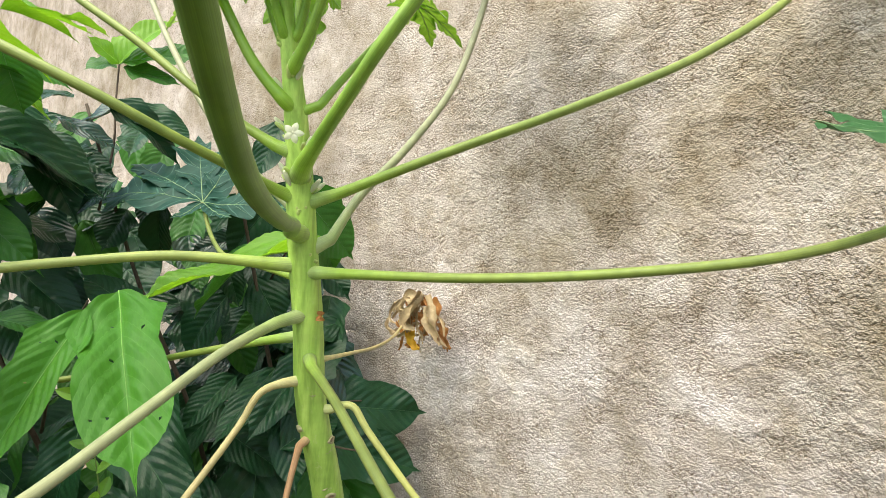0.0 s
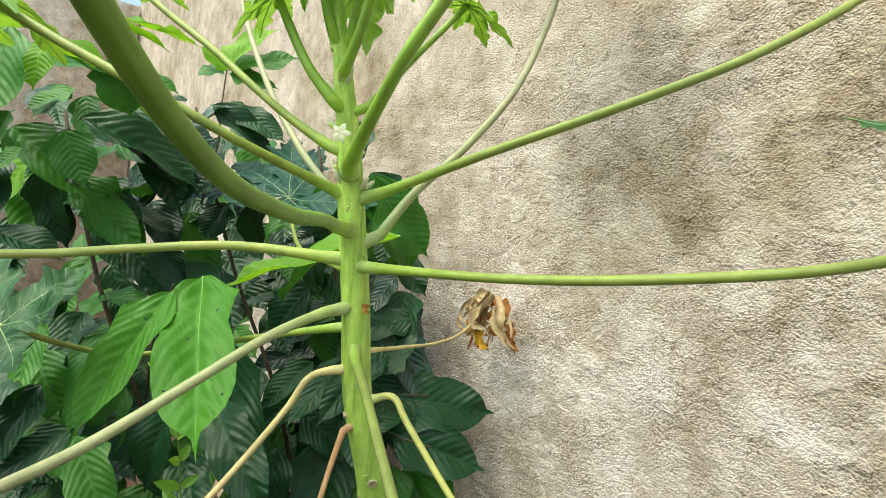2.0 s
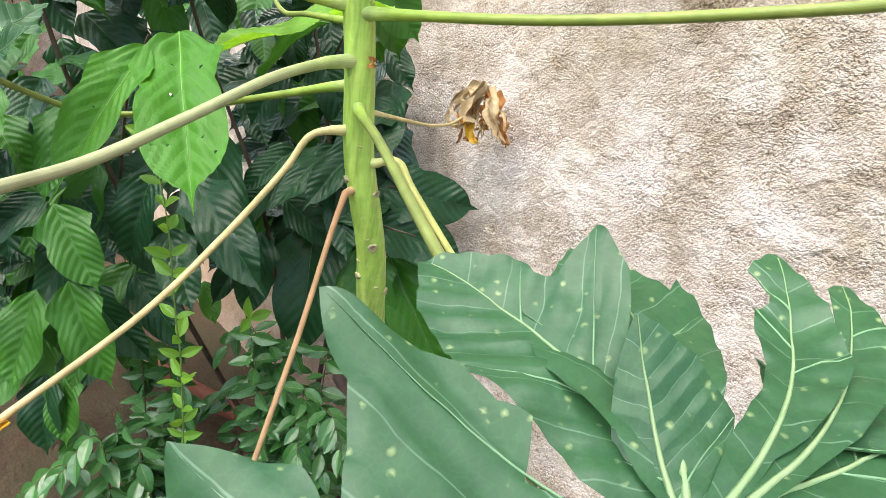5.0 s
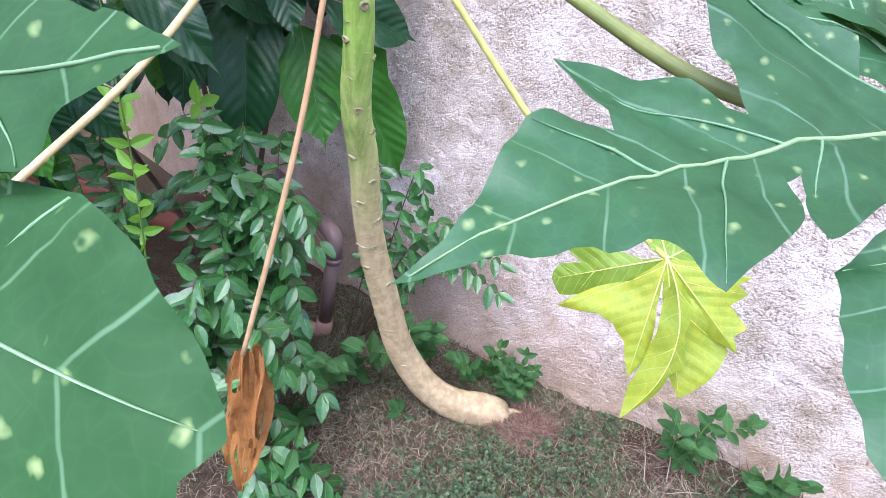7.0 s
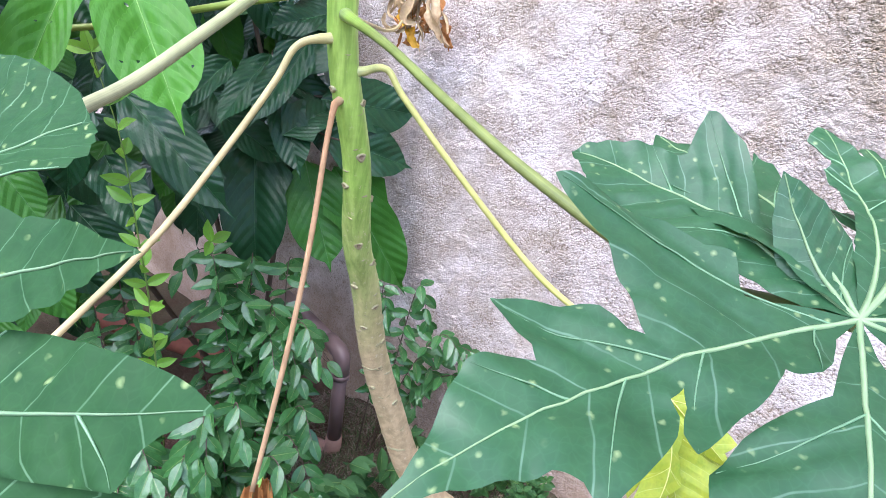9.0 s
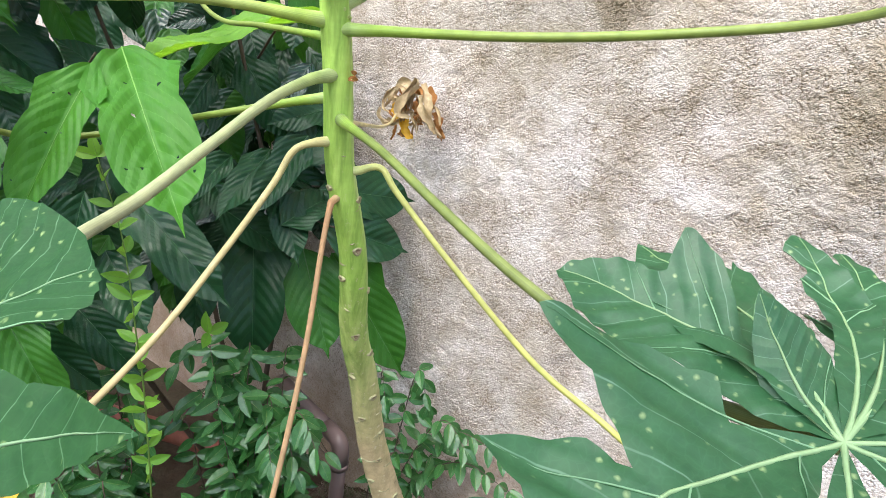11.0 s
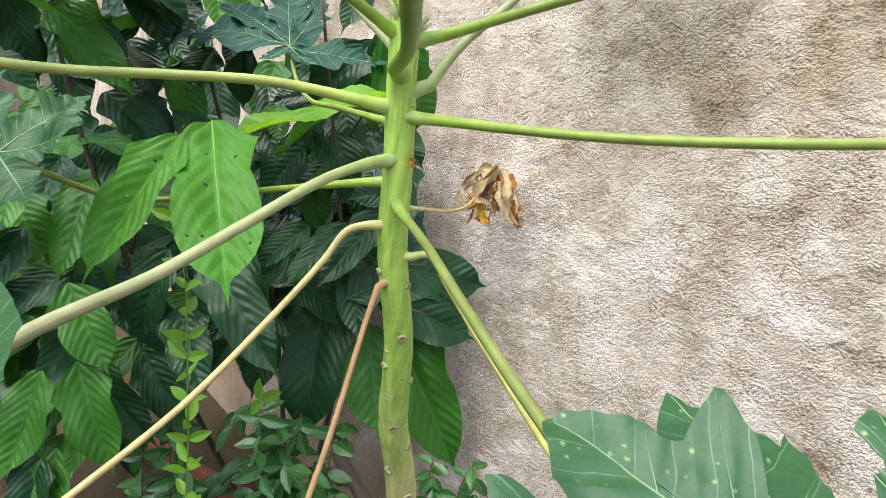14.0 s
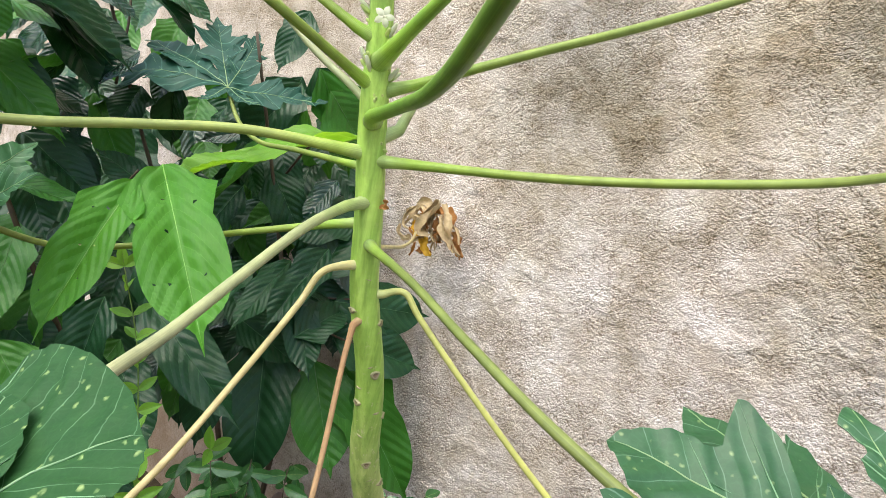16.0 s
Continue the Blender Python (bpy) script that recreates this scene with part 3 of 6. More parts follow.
# half lobes: corner points along the midrib and away from it, for a lobe of length 1
WIDE = [(0.36, 0.0), (0.52, 0.34), (0.60, 0.16), (0.74, 0.27), (0.80, 0.13)]
NARROW = [(0.40, 0.0), (0.56, 0.24), (0.64, 0.12), (0.80, 0.15), (0.84, 0.08)]
SHARP = [(0.34, 0.0), (0.50, 0.20), (0.53, 0.10), (0.70, 0.21), (0.71, 0.085), (0.85, 0.10), (0.86, 0.05)]
SLIM = [(0.36, 0.0), (0.56, 0.17), (0.60, 0.085), (0.80, 0.10), (0.82, 0.05)]
BROAD_T = [(0.42, 0.0), (0.50, 0.24), (0.56, 0.13), (0.70, 0.25), (0.74, 0.12), (0.86, 0.12), (0.88, 0.06)]
PLAIN = [(0.40, 0.0), (0.60, 0.17), (0.70, 0.10)]


def inside(px, py, rim_x, rim_y):
    """Which flat points lie within a closed outline."""
    hit = np.zeros(len(px), bool)
    for x0, y0, x1, y1 in zip(rim_x, rim_y, np.roll(rim_x, -1), np.roll(rim_y, -1)):
        if y0 != y1:
            hit ^= ((y0 > py) != (y1 > py)) & (px < x0 + (py - y0) / (y1 - y0) * (x1 - x0))
    return hit


def papaya_leaf(name, lobes, size, droop, fold, wave, parent, m, mats, label="", seed=0, vein=0.0014, bulge=0.10):
    """lobes: (angle, length, left half, right half, lift of the tip, curl of each half, sideways bow, arch, material), in order round the hub."""
    bm = bmesh.new()
    uv = bm.loops.layers.uv.verify()
    rnd = random.Random(seed)
    angs = [l[0] for l in lobes]
    for li, (ang, ln, left, right, lift, *more) in enumerate(lobes):
        up_left, up_right, bow, arch, tint = (tuple(more) + (0,) * 5)[:5]
        ca, sa = math.cos(radians(ang)), math.sin(radians(ang))
        length = ln * size
        ph = rnd.random() * 6

        def surf(s, w, ca=ca, sa=sa, length=length, lift=lift, ph=ph, up_left=up_left, up_right=up_right, bow=bow, arch=arch):
            r = s / length
            hump = 4 * max(0.0, min(1.0, r)) * (1 - max(0.0, min(1.0, r)))
            side = w + bow * length * hump
            x, y = s * ca - side * sa, s * sa + side * ca
            z = lift * s * r - droop * s * r + arch * length * hump + fold * abs(w) + (up_left if w > 0 else up_right) * abs(w) * (1 + 1.6 * abs(w) / length)
            z += wave * abs(w) * math.sin(s / size * 17 + ph + (2.0 if w > 0 else 0.0))
            # the blade bulges between its side veins
            z += (0.0005 if fold < 0 else 0.0020) * math.sin(2 * math.pi * 9.5 * (s - 0.72 * abs(w)) / length) * min(1.0, abs(w) / (0.06 * length)) * length / 0.27
            z += 0.008 * size / 0.3 * smooth_noise(x * 16, y * 16, seed + 0.5) + 0.0022 * size / 0.3 * smooth_noise(x * 70, y * 70, seed + 2.5)
            return Vector((x, y, z))

        def normal(s, w, surf=surf):
            e = 0.002
            a = surf(s + e, w) - surf(s - e, w)
            b = surf(s, w + e) - surf(s, w - e)
            return a.cross(b).normalized()

        rim, veins = [], []
        for sign, half, nxt in ((1, left, angs[(li + 1) % len(angs)]), (-1, right, angs[li - 1])):
            full = half[0][1] > 0
            if full:
                pts = [(0.0, 0.0)] + [(a * length, b * length) for a, b in half] + [(length, 0.0)]
            else:
                gap = min(abs((nxt - ang + 180) % 360 - 180) / 2, 62.0)
                r0 = half[0][0] * length * 0.78
                pts = [(0.0, 0.0), (r0 * math.cos(radians(gap)), r0 * math.sin(radians(gap)))] + [(a * length, b * length) for a, b in half[1:]] + [(length, 0.0)]
            edge = lobe_edge(pts, 5 if full else 9, bulge * (0.6 if full else 1.0))
            rough = 0.03 if full else 0.10
            edge = [(s, sign * max(w, 0.0) * (1 + rough * smooth_noise(s / length * 14, seed + li, 3)) if 0 < i < len(edge) - 1 else sign * w) for i, (s, w) in enumerate(edge)]
            rim.append(edge)
            # a strong side vein into each point of the margin
            marks = pts[1:-1]
            for k, (a, b) in enumerate(marks):
                before = marks[k - 1][1] if k else 0.0
                after = marks[k + 1][1] if k + 1 < len(marks) else 0.0
                if b > before and b > after and b > 0.07 * length:
                    s0 = max(0.06 * length, a - 1.05 * b)
                    veins.append([(s0 + (a - s0) * u, sign * b * u * (0.78 + 0.22 * u)) for u in [i / 14 * 0.97 for i in range(15)]])
        loop = rim[0] + rim[1][-2:0:-1]
        fine = length / 34
        spine = [(length * i / 34, 0.0) for i in range(1, 34)]
        rim_x, rim_y = np.array(loop).T
        gi, gj = np.meshgrid(np.arange(math.floor(rim_x.min() / fine), math.ceil(rim_x.max() / fine) + 1), np.arange(math.floor(rim_y.min() / fine / 0.9), math.ceil(rim_y.max() / fine / 0.9) + 1), indexing="ij")
        px, py = (gi * fine + 0.37 * fine * (gj % 2)).ravel(), ((gj + 0.5) * fine * 0.9).ravel()
        far = ((px[:, None] - rim_x) ** 2 + (py[:, None] - rim_y) ** 2).min(1) > (0.5 * fine) ** 2
        ok = far & inside(px, py, rim_x, rim_y)
        inner = list(zip(px[ok].tolist(), py[ok].tolist()))
        flat = [Vector(q) for q in loop + spine + inner]
        n = len(loop)
        ribs = [0] + list(range(n, n + len(spine))) + [len(rim[0]) - 1]
        out, _, faces, *_ = delaunay_2d_cdt(flat, list(zip(ribs, ribs[1:])), [list(range(n))], 1, 1e-6)
        verts = [bm.verts.new(surf(q.x, q.y)) for q in out]
        for tri in faces:
            a, b, c = (out[k] for k in tri)
            if (b - a).cross(c - a) < 0:
                tri = tri[::-1]
            f = bm.faces.new([verts[k] for k in tri])
            f.material_index = tint
            for lp, k in zip(f.loops, tri):
                lp[uv].uv = (out[k].x / length, out[k].y / length)
        for line in veins:
            strip(bm, [surf(*q) for q in line], [normal(*q) for q in line], vein * 0.36, 2, 0.0007)
        line = [(length * u, 0.0) for u in [i / 24 * 0.98 for i in range(25)]]
        strip(bm, [surf(*q) for q in line], [normal(*q) for q in line], vein, 1, 0.0009)
    ob = new(name, mesh_of(name, bm, mats))
    ob.parent = parent
    ob.matrix_basis = m
    return tagged(ob, label) if label else ob


SEVEN = [(0, 1.0, WIDE, WIDE, 0.0), (52, 0.88, WIDE, NARROW, 0.0), (100, 0.72, NARROW, NARROW, 0.0), (150, 0.5, PLAIN, PLAIN, 0.0), (210, 0.5, PLAIN, PLAIN, 0.0), (260, 0.72, NARROW, NARROW, 0.0), (308, 0.88, NARROW, WIDE, 0.0)]

# ---- papaya tree ----
papaya = tagged(new("papaya_tree"), "young papaya tree with a bent green trunk leaning off the wall", "papaya tree")
papaya.location = (-0.49, 1.23, 0.1)
bpy.context.view_layer.update()


def under(ob):
    """World places for the parts of a thing: its own pose, undone."""
    return ob.matrix_basis.inverted()


TREE = under(papaya)
TRUNK_LINE = [(-0.438, 1.276, 0.100), (-0.466, 1.254, 0.106), (-0.505, 1.222, 0.118), (-0.582, 1.155, 0.138), (-0.663, 1.095, 0.205), (-0.736, 1.038, 0.341), (-0.778, 0.972, 0.559), (-0.795, 0.908, 0.753), (-0.785, 0.848, 0.965), (-0.772, 0.795, 1.100), (-0.752, 0.758, 1.280), (-0.752, 0.712, 1.450), (-0.748, 0.692, 1.600), (-0.742, 0.668, 1.740), (-0.722, 0.638, 1.880), (-0.703, 0.606, 2.000), (-0.690, 0.575, 2.130), (-0.685, 0.56, 2.22)]
trunk_path = spline(TRUNK_LINE, 190)


def trunk_radius(u):
    a = [(0, 0.008), (0.006, 0.024), (0.016, 0.037), (0.035, 0.045), (0.055, 0.049), (0.09, 0.051), (0.12, 0.052), (0.2, 0.046), (0.3, 0.039), (0.45, 0.032), (0.6, 0.0265), (0.78, 0.0232), (0.85, 0.0175), (0.92, 0.011), (1.0, 0.005)]
    for (u0, r0), (u1, r1) in zip(a, a[1:]):
        if u <= u1:
            return r0 + (r1 - r0) * (u - u0) / (u1 - u0)
    return a[-1][1]


bm = bmesh.new()
rings = tube(bm, trunk_path, trunk_radius, 30)
for i, ring in enumerate(rings):
    c = trunk_path[i]
    for k, v in enumerate(ring):
        d = v.co - c
        rib = 0.045 * math.sin(k / 30 * 2 * math.pi * 5 + 0.05 * i) + 0.05 * smooth_noise(k * 0.35, i * 0.06) + 0.03 * smooth_noise(k * 0.9, i * 0.5, 4)
        step = 0.035 * (((i * 0.41 + k * 0.10) % 2.0) - 1.0) if i < 110 else 0.012 * math.sin(i * 0.6)
        v.co = c + d * (1 + rib + step * 0.6)
bm.transform(TREE)
trunk = part("trunk", bm, TRUNK, papaya, "green trunk turning tan and bent at its foot")
for line, r in (([(-0.450, 1.262, 0.118), (-0.428, 1.285, 0.126), (-0.402, 1.300, 0.118), (-0.375, 1.315, 0.085)], 0.013), ([(-0.455, 1.270, 0.085), (-0.43, 1.31, 0.09), (-0.41, 1.35, 0.06)], 0.012), ([(-0.470, 1.230, 0.080), (-0.445, 1.22, 0.085), (-0.42, 1.215, 0.06)], 0.010)):
    bm = bmesh.new()
    tube(bm, spline(line, 16), lambda u, r=r: r * (1 - 0.72 * u), 9, wobble=0.15, seed=int(r * 1e4))
    bm.transform(TREE)
    part("root", bm, TRUNK, papaya)


def trunk_at(z):
    i = min(range(len(trunk_path)), key=lambda j: abs(trunk_path[j].z - z) + (0 if j > 22 else 9))
    return trunk_path[i], trunk_radius(i / 190)


def petiole(points, width, mats, label="", steps=44, sink=0.15, flare=0.5):
    """A leaf stalk with a flared foot on the trunk."""
    path = spline(points, steps)
    c, r = trunk_at(path[0].z)
    out = (path[3] - c)
    out = (out - Vector((0, 0, out.z * 0.7))).normalized()
    path[0] = c + out * r * sink + Vector((0, 0, path[0].z - c.z))
    path[1] = path[0].lerp(path[2], 0.5)
    long = sum((b - a).length for a, b in zip(path, path[1:]))
    bm = bmesh.new()
    tube(bm, path, lambda u: width / 2 * (1 + flare * math.exp(-(u * long / 0.022)) + 0.42 * math.exp(-u * long / 0.07)) * (1.0 - 0.10 * u), 12, squash=0.94)
    bm.transform(TREE)
    return part("petiole", bm, mats, papaya, label), path


def put_leaf(stalk, path, lobes, size, towards, up, mats, name="leaf_blade", label="", droop=0.15, fold=0.12, wave=0.12, seed=0, hub=None, vein=0.0014):
    hub = Vector(hub) if hub else path[-1]
    m = TREE @ frame_of(hub, Vector(towards) - hub if not isinstance(towards, Vector) else towards, up)
    return papaya_leaf(name, lobes, size, droop, fold, wave, stalk, m, mats, label, seed, vein)


def leaf_to(stalk, hub, tips, up, mats, label="", fold=0.05, wave=0.1, seed=0, vein=0.0014, droop=0.0, name="leaf_blade", bulge=0.10):
    """A leaf whose lobes reach from the hub to given tips: (tip, one half, other half)."""
    hub = Vector(hub)
    m = frame_of(hub, Vector(tips[0][0]) - hub, up)
    inv = m.inverted()
    lobes = []
    for tip, left, right, *curls in tips:
        q = inv @ Vector(tip)
        ln = math.hypot(q.x, q.y)
        lobes.append((math.degrees(math.atan2(q.y, q.x)) % 360, ln, left, right, q.z / ln, *curls))
    lobes.sort(key=lambda l: l[0])
    size = max(l[1] for l in lobes)
    lobes = [(a, ln / size, *rest) for a, ln, *rest in lobes]
    return papaya_leaf(name, lobes, size, droop, fold, wave, stalk, TREE @ m, mats, label, seed, vein, bulge)


GREEN_LEAF = [PAPAYA, VEIN, VEIN_DARK]
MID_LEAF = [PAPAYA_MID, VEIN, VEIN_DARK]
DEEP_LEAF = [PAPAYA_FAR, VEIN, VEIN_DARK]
YOUNG_LEAF = [PAPAYA_YOUNG, VEIN, VEIN]

# stalk reaching forwards over the lens
s, p = petiole([(-0.725, 0.635, 1.745), (-0.553, 0.527, 1.752), (-0.406, 0.416, 1.753), (-0.273, 0.306, 1.776), (-0.141, 0.204, 1.846), (-0.02, 0.10, 1.98)], 0.0195, STALK_DEEP, "thick olive leaf stalk")
put_leaf(s, p, SEVEN, 0.30, Vector((0.7, -0.6, 0.1)), (0, 0, 1), GREEN_LEAF, droop=0.3, seed=1)
# long stalk rising towards the wall
s, p = petiole([(-0.728, 0.669, 1.792), (-0.545, 0.792, 1.883), (-0.387, 0.928, 1.969), (-0.259, 1.078, 2.067), (-0.167, 1.244, 2.205), (-0.11, 1.33, 2.37)], 0.0165, STALK_GREEN)
put_leaf(s, p, SEVEN, 0.24, Vector((0.6, -0.5, 0.3)), (0, -0.3, 1), GREEN_LEAF, droop=-0.2, seed=2)
# level stalk
s, p = petiole([(-0.734, 0.677, 1.682), (-0.434, 0.754, 1.694), (-0.204, 0.830, 1.721), (-0.057, 0.914, 1.755), (0.06, 1.00, 1.815), (0.17, 1.08, 1.895)], 0.0148, STALK_GREEN)
leaf_to(s, p[-1], [((-0.045, 0.752, 1.868), BROAD_T, BROAD_T, -0.22, 0.12), ((0.16, 0.80, 1.92), SHARP, SHARP), ((0.40, 0.92, 1.96), WIDE, WIDE), ((0.40, 1.16, 1.95), WIDE, WIDE), ((0.22, 1.30, 1.93), NARROW, NARROW), ((0.06, 1.24, 1.92), NARROW, NARROW)], (0.1, -0.15, 1), MID_LEAF, seed=3, bulge=0.03)
# level stalk on the other side
s, p = petiole([(-0.745, 0.660, 1.692), (-0.845, 0.509, 1.700), (-0.914, 0.369, 1.683), (-0.950, 0.238, 1.664), (-0.952, 0.113, 1.660), (-0.93, 0.0, 1.68)], 0.0165, STALK_PALE)
put_leaf(s, p, SEVEN, 0.26, Vector((-0.3, -0.8, 0.0)), (0, 0, 1), GREEN_LEAF, droop=0.3, seed=4)
# upper stalks
s, p = petiole([(-0.740, 0.650, 1.800), (-0.730, 0.552, 1.830), (-0.722, 0.451, 1.862), (-0.747, 0.345, 1.909), (-0.827, 0.231, 1.971), (-0.90, 0.14, 2.03)], 0.0160, STALK_GREEN)
put_leaf(s, p, SEVEN, 0.24, Vector((-0.5, -0.7, 0.1)), (0, 0, 1), YOUNG_LEAF, droop=0.3, seed=5)
s, p = petiole([(-0.725, 0.620, 1.870), (-0.790, 0.567, 1.918), (-0.856, 0.516, 1.975), (-0.929, 0.463, 2.041), (-1.013, 0.405, 2.106), (-1.13, 0.33, 2.20)], 0.0150, STALK_GREEN)
put_leaf(s, p, SEVEN, 0.22, Vector((-0.7, -0.4, 0.2)), (0, 0, 1), YOUNG_LEAF, droop=0.1, seed=6)
s, p = petiole([(-0.735, 0.680, 1.750), (-0.800, 0.668, 1.800), (-0.926, 0.645, 1.885), (-1.097, 0.625, 2.040), (-1.32, 0.628, 2.259), (-1.46, 0.64, 2.44)], 0.0145, STALK_GREY)
put_leaf(s, p, SEVEN, 0.24, Vector((-0.7, 0.1, 0.3)), (0.2, -0.2, 1), GREEN_LEAF, droop=0.0, seed=7)
s, p = petiole([(-0.690, 0.620, 1.835), (-0.607, 0.601, 1.882), (-0.537, 0.587, 1.922), (-0.476, 0.586, 1.975), (-0.422, 0.606, 2.045), (-0.37, 0.63, 2.13), (-0.33, 0.65, 2.22)], 0.0195, STALK_LIME)
put_leaf(s, p, SEVEN, 0.24, Vector((0.6, 0.3, 0.3)), (0, 0, 1), YOUNG_LEAF, droop=0.25, seed=8)
s, p = petiole([(-0.715, 0.690, 1.715), (-0.754, 0.796, 1.821), (-0.765, 0.925, 1.937), (-0.768, 1.053, 2.092), (-0.782, 1.156, 2.309), (-0.79, 1.20, 2.50)], 0.0175, STALK_GREY)
put_leaf(s, p, SEVEN, 0.38, Vector((0, -0.7, 0.1)), (0, -0.3, 1), GREEN_LEAF, droop=-0.1, seed=9)

# stalk and broad leaf hanging close to the lens
s, p = petiole([(-0.725, 0.677, 1.540), (-0.573, 0.620, 1.515), (-0.412, 0.560, 1.474), (-0.248, 0.497, 1.438), (-0.086, 0.434, 1.420), (0.037, 0.362, 1.458)], 0.0140, STALK_OLIVE)
MAIN_OUT = [(0.094, 0.036), (0.158, 0.085), (0.222, 0.113), (0.27, 0.085), (0.343, 0.123), (0.401, 0.134), (0.528, 0.161), (0.522, 0.125), (0.468, 0.08), (0.448, 0.05), (0.488, 0.062), (0.499, 0.094), (0.54, 0.129), (0.594, 0.151), (0.714, 0.178), (0.716, 0.129), (0.746, 0.095), (0.841, 0.059), (0.95, 0.015)]
MAIN_IN = [(0.184, 0.087), (0.143, 0.17), (0.185, 0.203), (0.231, 0.28), (0.284, 0.298), (0.363, 0.353), (0.433, 0.384), (0.43, 0.287), (0.405, 0.231), (0.417, 0.151), (0.435, 0.064), (0.454, 0.086), (0.477, 0.143), (0.524, 0.177), (0.579, 0.2), (0.665, 0.226), (0.658, 0.162), (0.645, 0.111), (0.651, 0.086), (0.708, 0.114), (0.77, 0.123), (0.823, 0.088), (0.887, 0.037), (0.931, 0.017)]
SECOND_IN = [(0.212, 0.15), (0.285, 0.16), (0.45, 0.20), (0.60, 0.25), (0.75, 0.21), (0.83, 0.19), (0.90, 0.12), (0.99, 0.035)]
SECOND_OUT = [(0.25, 0.06), (0.382, 0.095), (0.413, 0.133), (0.483, 0.222), (0.565, 0.294), (0.675, 0.338), (0.742, 0.357), (0.704, 0.173), (0.756, 0.141), (0.822, 0.164), (0.881, 0.14), (0.985, 0.06)]
THIRD_IN = [(0.20, 0.12), (0.38, 0.26), (0.55, 0.29), (0.72, 0.20), (0.90, 0.09)]
THIRD_OUT = [(0.20, 0.06), (0.33, 0.12), (0.456, 0.155), (0.508, 0.177), (0.651, 0.201), (0.776, 0.191), (0.732, 0.153), (0.906, 0.069)]
PLEAT_IN = [(0.20, 0.10), (0.50, 0.20), (0.80, 0.14)]
PLEAT_OUT = [(0.15, 0.12), (0.40, 0.34), (0.65, 0.46), (0.85, 0.30)]
FOURTH_IN = [(0.25, 0.06), (0.45, 0.05), (0.553, 0.053), (0.634, 0.084), (0.742, 0.089), (0.781, 0.051), (0.826, 0.043), (0.865, 0.062), (0.888, 0.095), (0.97, 0.04)]
FOURTH_OUT = [(0.25, 0.02), (0.50, 0.09), (0.675, 0.124), (0.717, 0.107), (0.801, 0.093), (0.918, 0.049)]
FIFTH_IN = [(0.40, 0.03), (0.722, 0.02), (0.855, 0.039), (0.939, 0.045)]
FIFTH_OUT = [(0.30, 0.03), (0.60, 0.07), (0.85, 0.08), (0.95, 0.035)]
C_OUT = [(0.50, 0.0), (0.58, 0.23), (0.65, 0.13), (0.80, 0.17), (0.83, 0.09)]
D_OUT = [(0.5, 0.0), (0.60, 0.20), (0.67, 0.10), (0.83, 0.13), (0.86, 0.06)]
LEAN_L = [(0.30, 0.06), (0.42, 0.17), (0.58, 0.25), (0.75, 0.23), (0.88, 0.14)]
leaf_to(s, (0.037, 0.356, 1.466), [((-0.090, 0.104, 1.415), MAIN_OUT, MAIN_IN, 0.05, 0.25, -0.05), ((-0.160, 0.380, 1.505), SECOND_IN, SECOND_OUT, 0.0, 0.30, -0.115), ((-0.142, 0.501, 1.504), THIRD_IN, THIRD_OUT, 0.05, -0.1, -0.08, 0.03), ((-0.029, 0.401, 1.522), PLEAT_IN, PLEAT_OUT, -0.6, -0.15), ((-0.030, 0.562, 1.532), FOURTH_IN, FOURTH_OUT, 0.1, 0.0, -0.10), ((0.002, 0.594, 1.519), FIFTH_IN, FIFTH_OUT, 0.0, 0.0, -0.10), ((0.048, 0.607, 1.485), D_OUT, C_OUT), ((0.10, 0.615, 1.46), D_OUT, C_OUT), ((0.24, 0.50, 1.42), D_OUT, D_OUT), ((0.25, 0.36, 1.41), D_OUT, D_OUT), ((0.080, 0.140, 1.380), LEAN_L, LEAN_L)], (0.12, 0.02, 1), GREEN_LEAF, "broad green lobed leaf with pale yellow spots", fold=0.02, wave=0.07, seed=21, bulge=0.04, vein=0.0020)
# grey stalk with the other broad leaf
s, p = petiole([(-0.745, 0.660, 1.612), (-0.702, 0.529, 1.575), (-0.655, 0.400, 1.519), (-0.595, 0.276, 1.472), (-0.511, 0.155, 1.452), (-0.41, 0.05, 1.425), (-0.32, -0.018, 1.403)], 0.0155, STALK_GREY)
DEEP_T = [(0.70, 0.0), (0.72, 0.115), (0.86, 0.075)]
FULL_T = [(0.8, 0.0), (0.70, 0.22), (0.90, 0.14)]
FRONT_UP = [(0.80, 0.115), (0.853, 0.105), (0.908, 0.08), (0.959, 0.044), (0.99, 0.018)]
FRONT_LOW = [(0.40, 0.22), (0.60, 0.22), (0.805, 0.15), (0.944, 0.09), (0.995, 0.062), (0.985, 0.03)]
NEXT_LOW = [(0.868, 0.10), (0.891, 0.06), (0.922, 0.03), (0.975, 0.010)]
NEXT_UP = [(0.45, 0.12), (0.537, 0.136), (0.663, 0.119), (0.781, 0.092), (0.921, 0.047)]
MID_LOW = [(0.40, 0.11), (0.536, 0.11), (0.694, 0.097), (0.841, 0.055), (0.93, 0.025)]
MID_UP = [(0.30, 0.20), (0.388, 0.218), (0.513, 0.185), (0.62, 0.125), (0.74, 0.10), (0.88, 0.035)]
BLUNT_LOW = [(0.50, 0.10), (0.66, 0.10), (0.751, 0.235), (0.822, 0.307), (0.905, 0.23), (0.99, 0.05)]
BLUNT_UP = [(0.80, 0.60), (1.02, 0.80), (1.10, 0.70), (1.125, 0.52), (1.09, 0.23), (1.03, 0.07)]
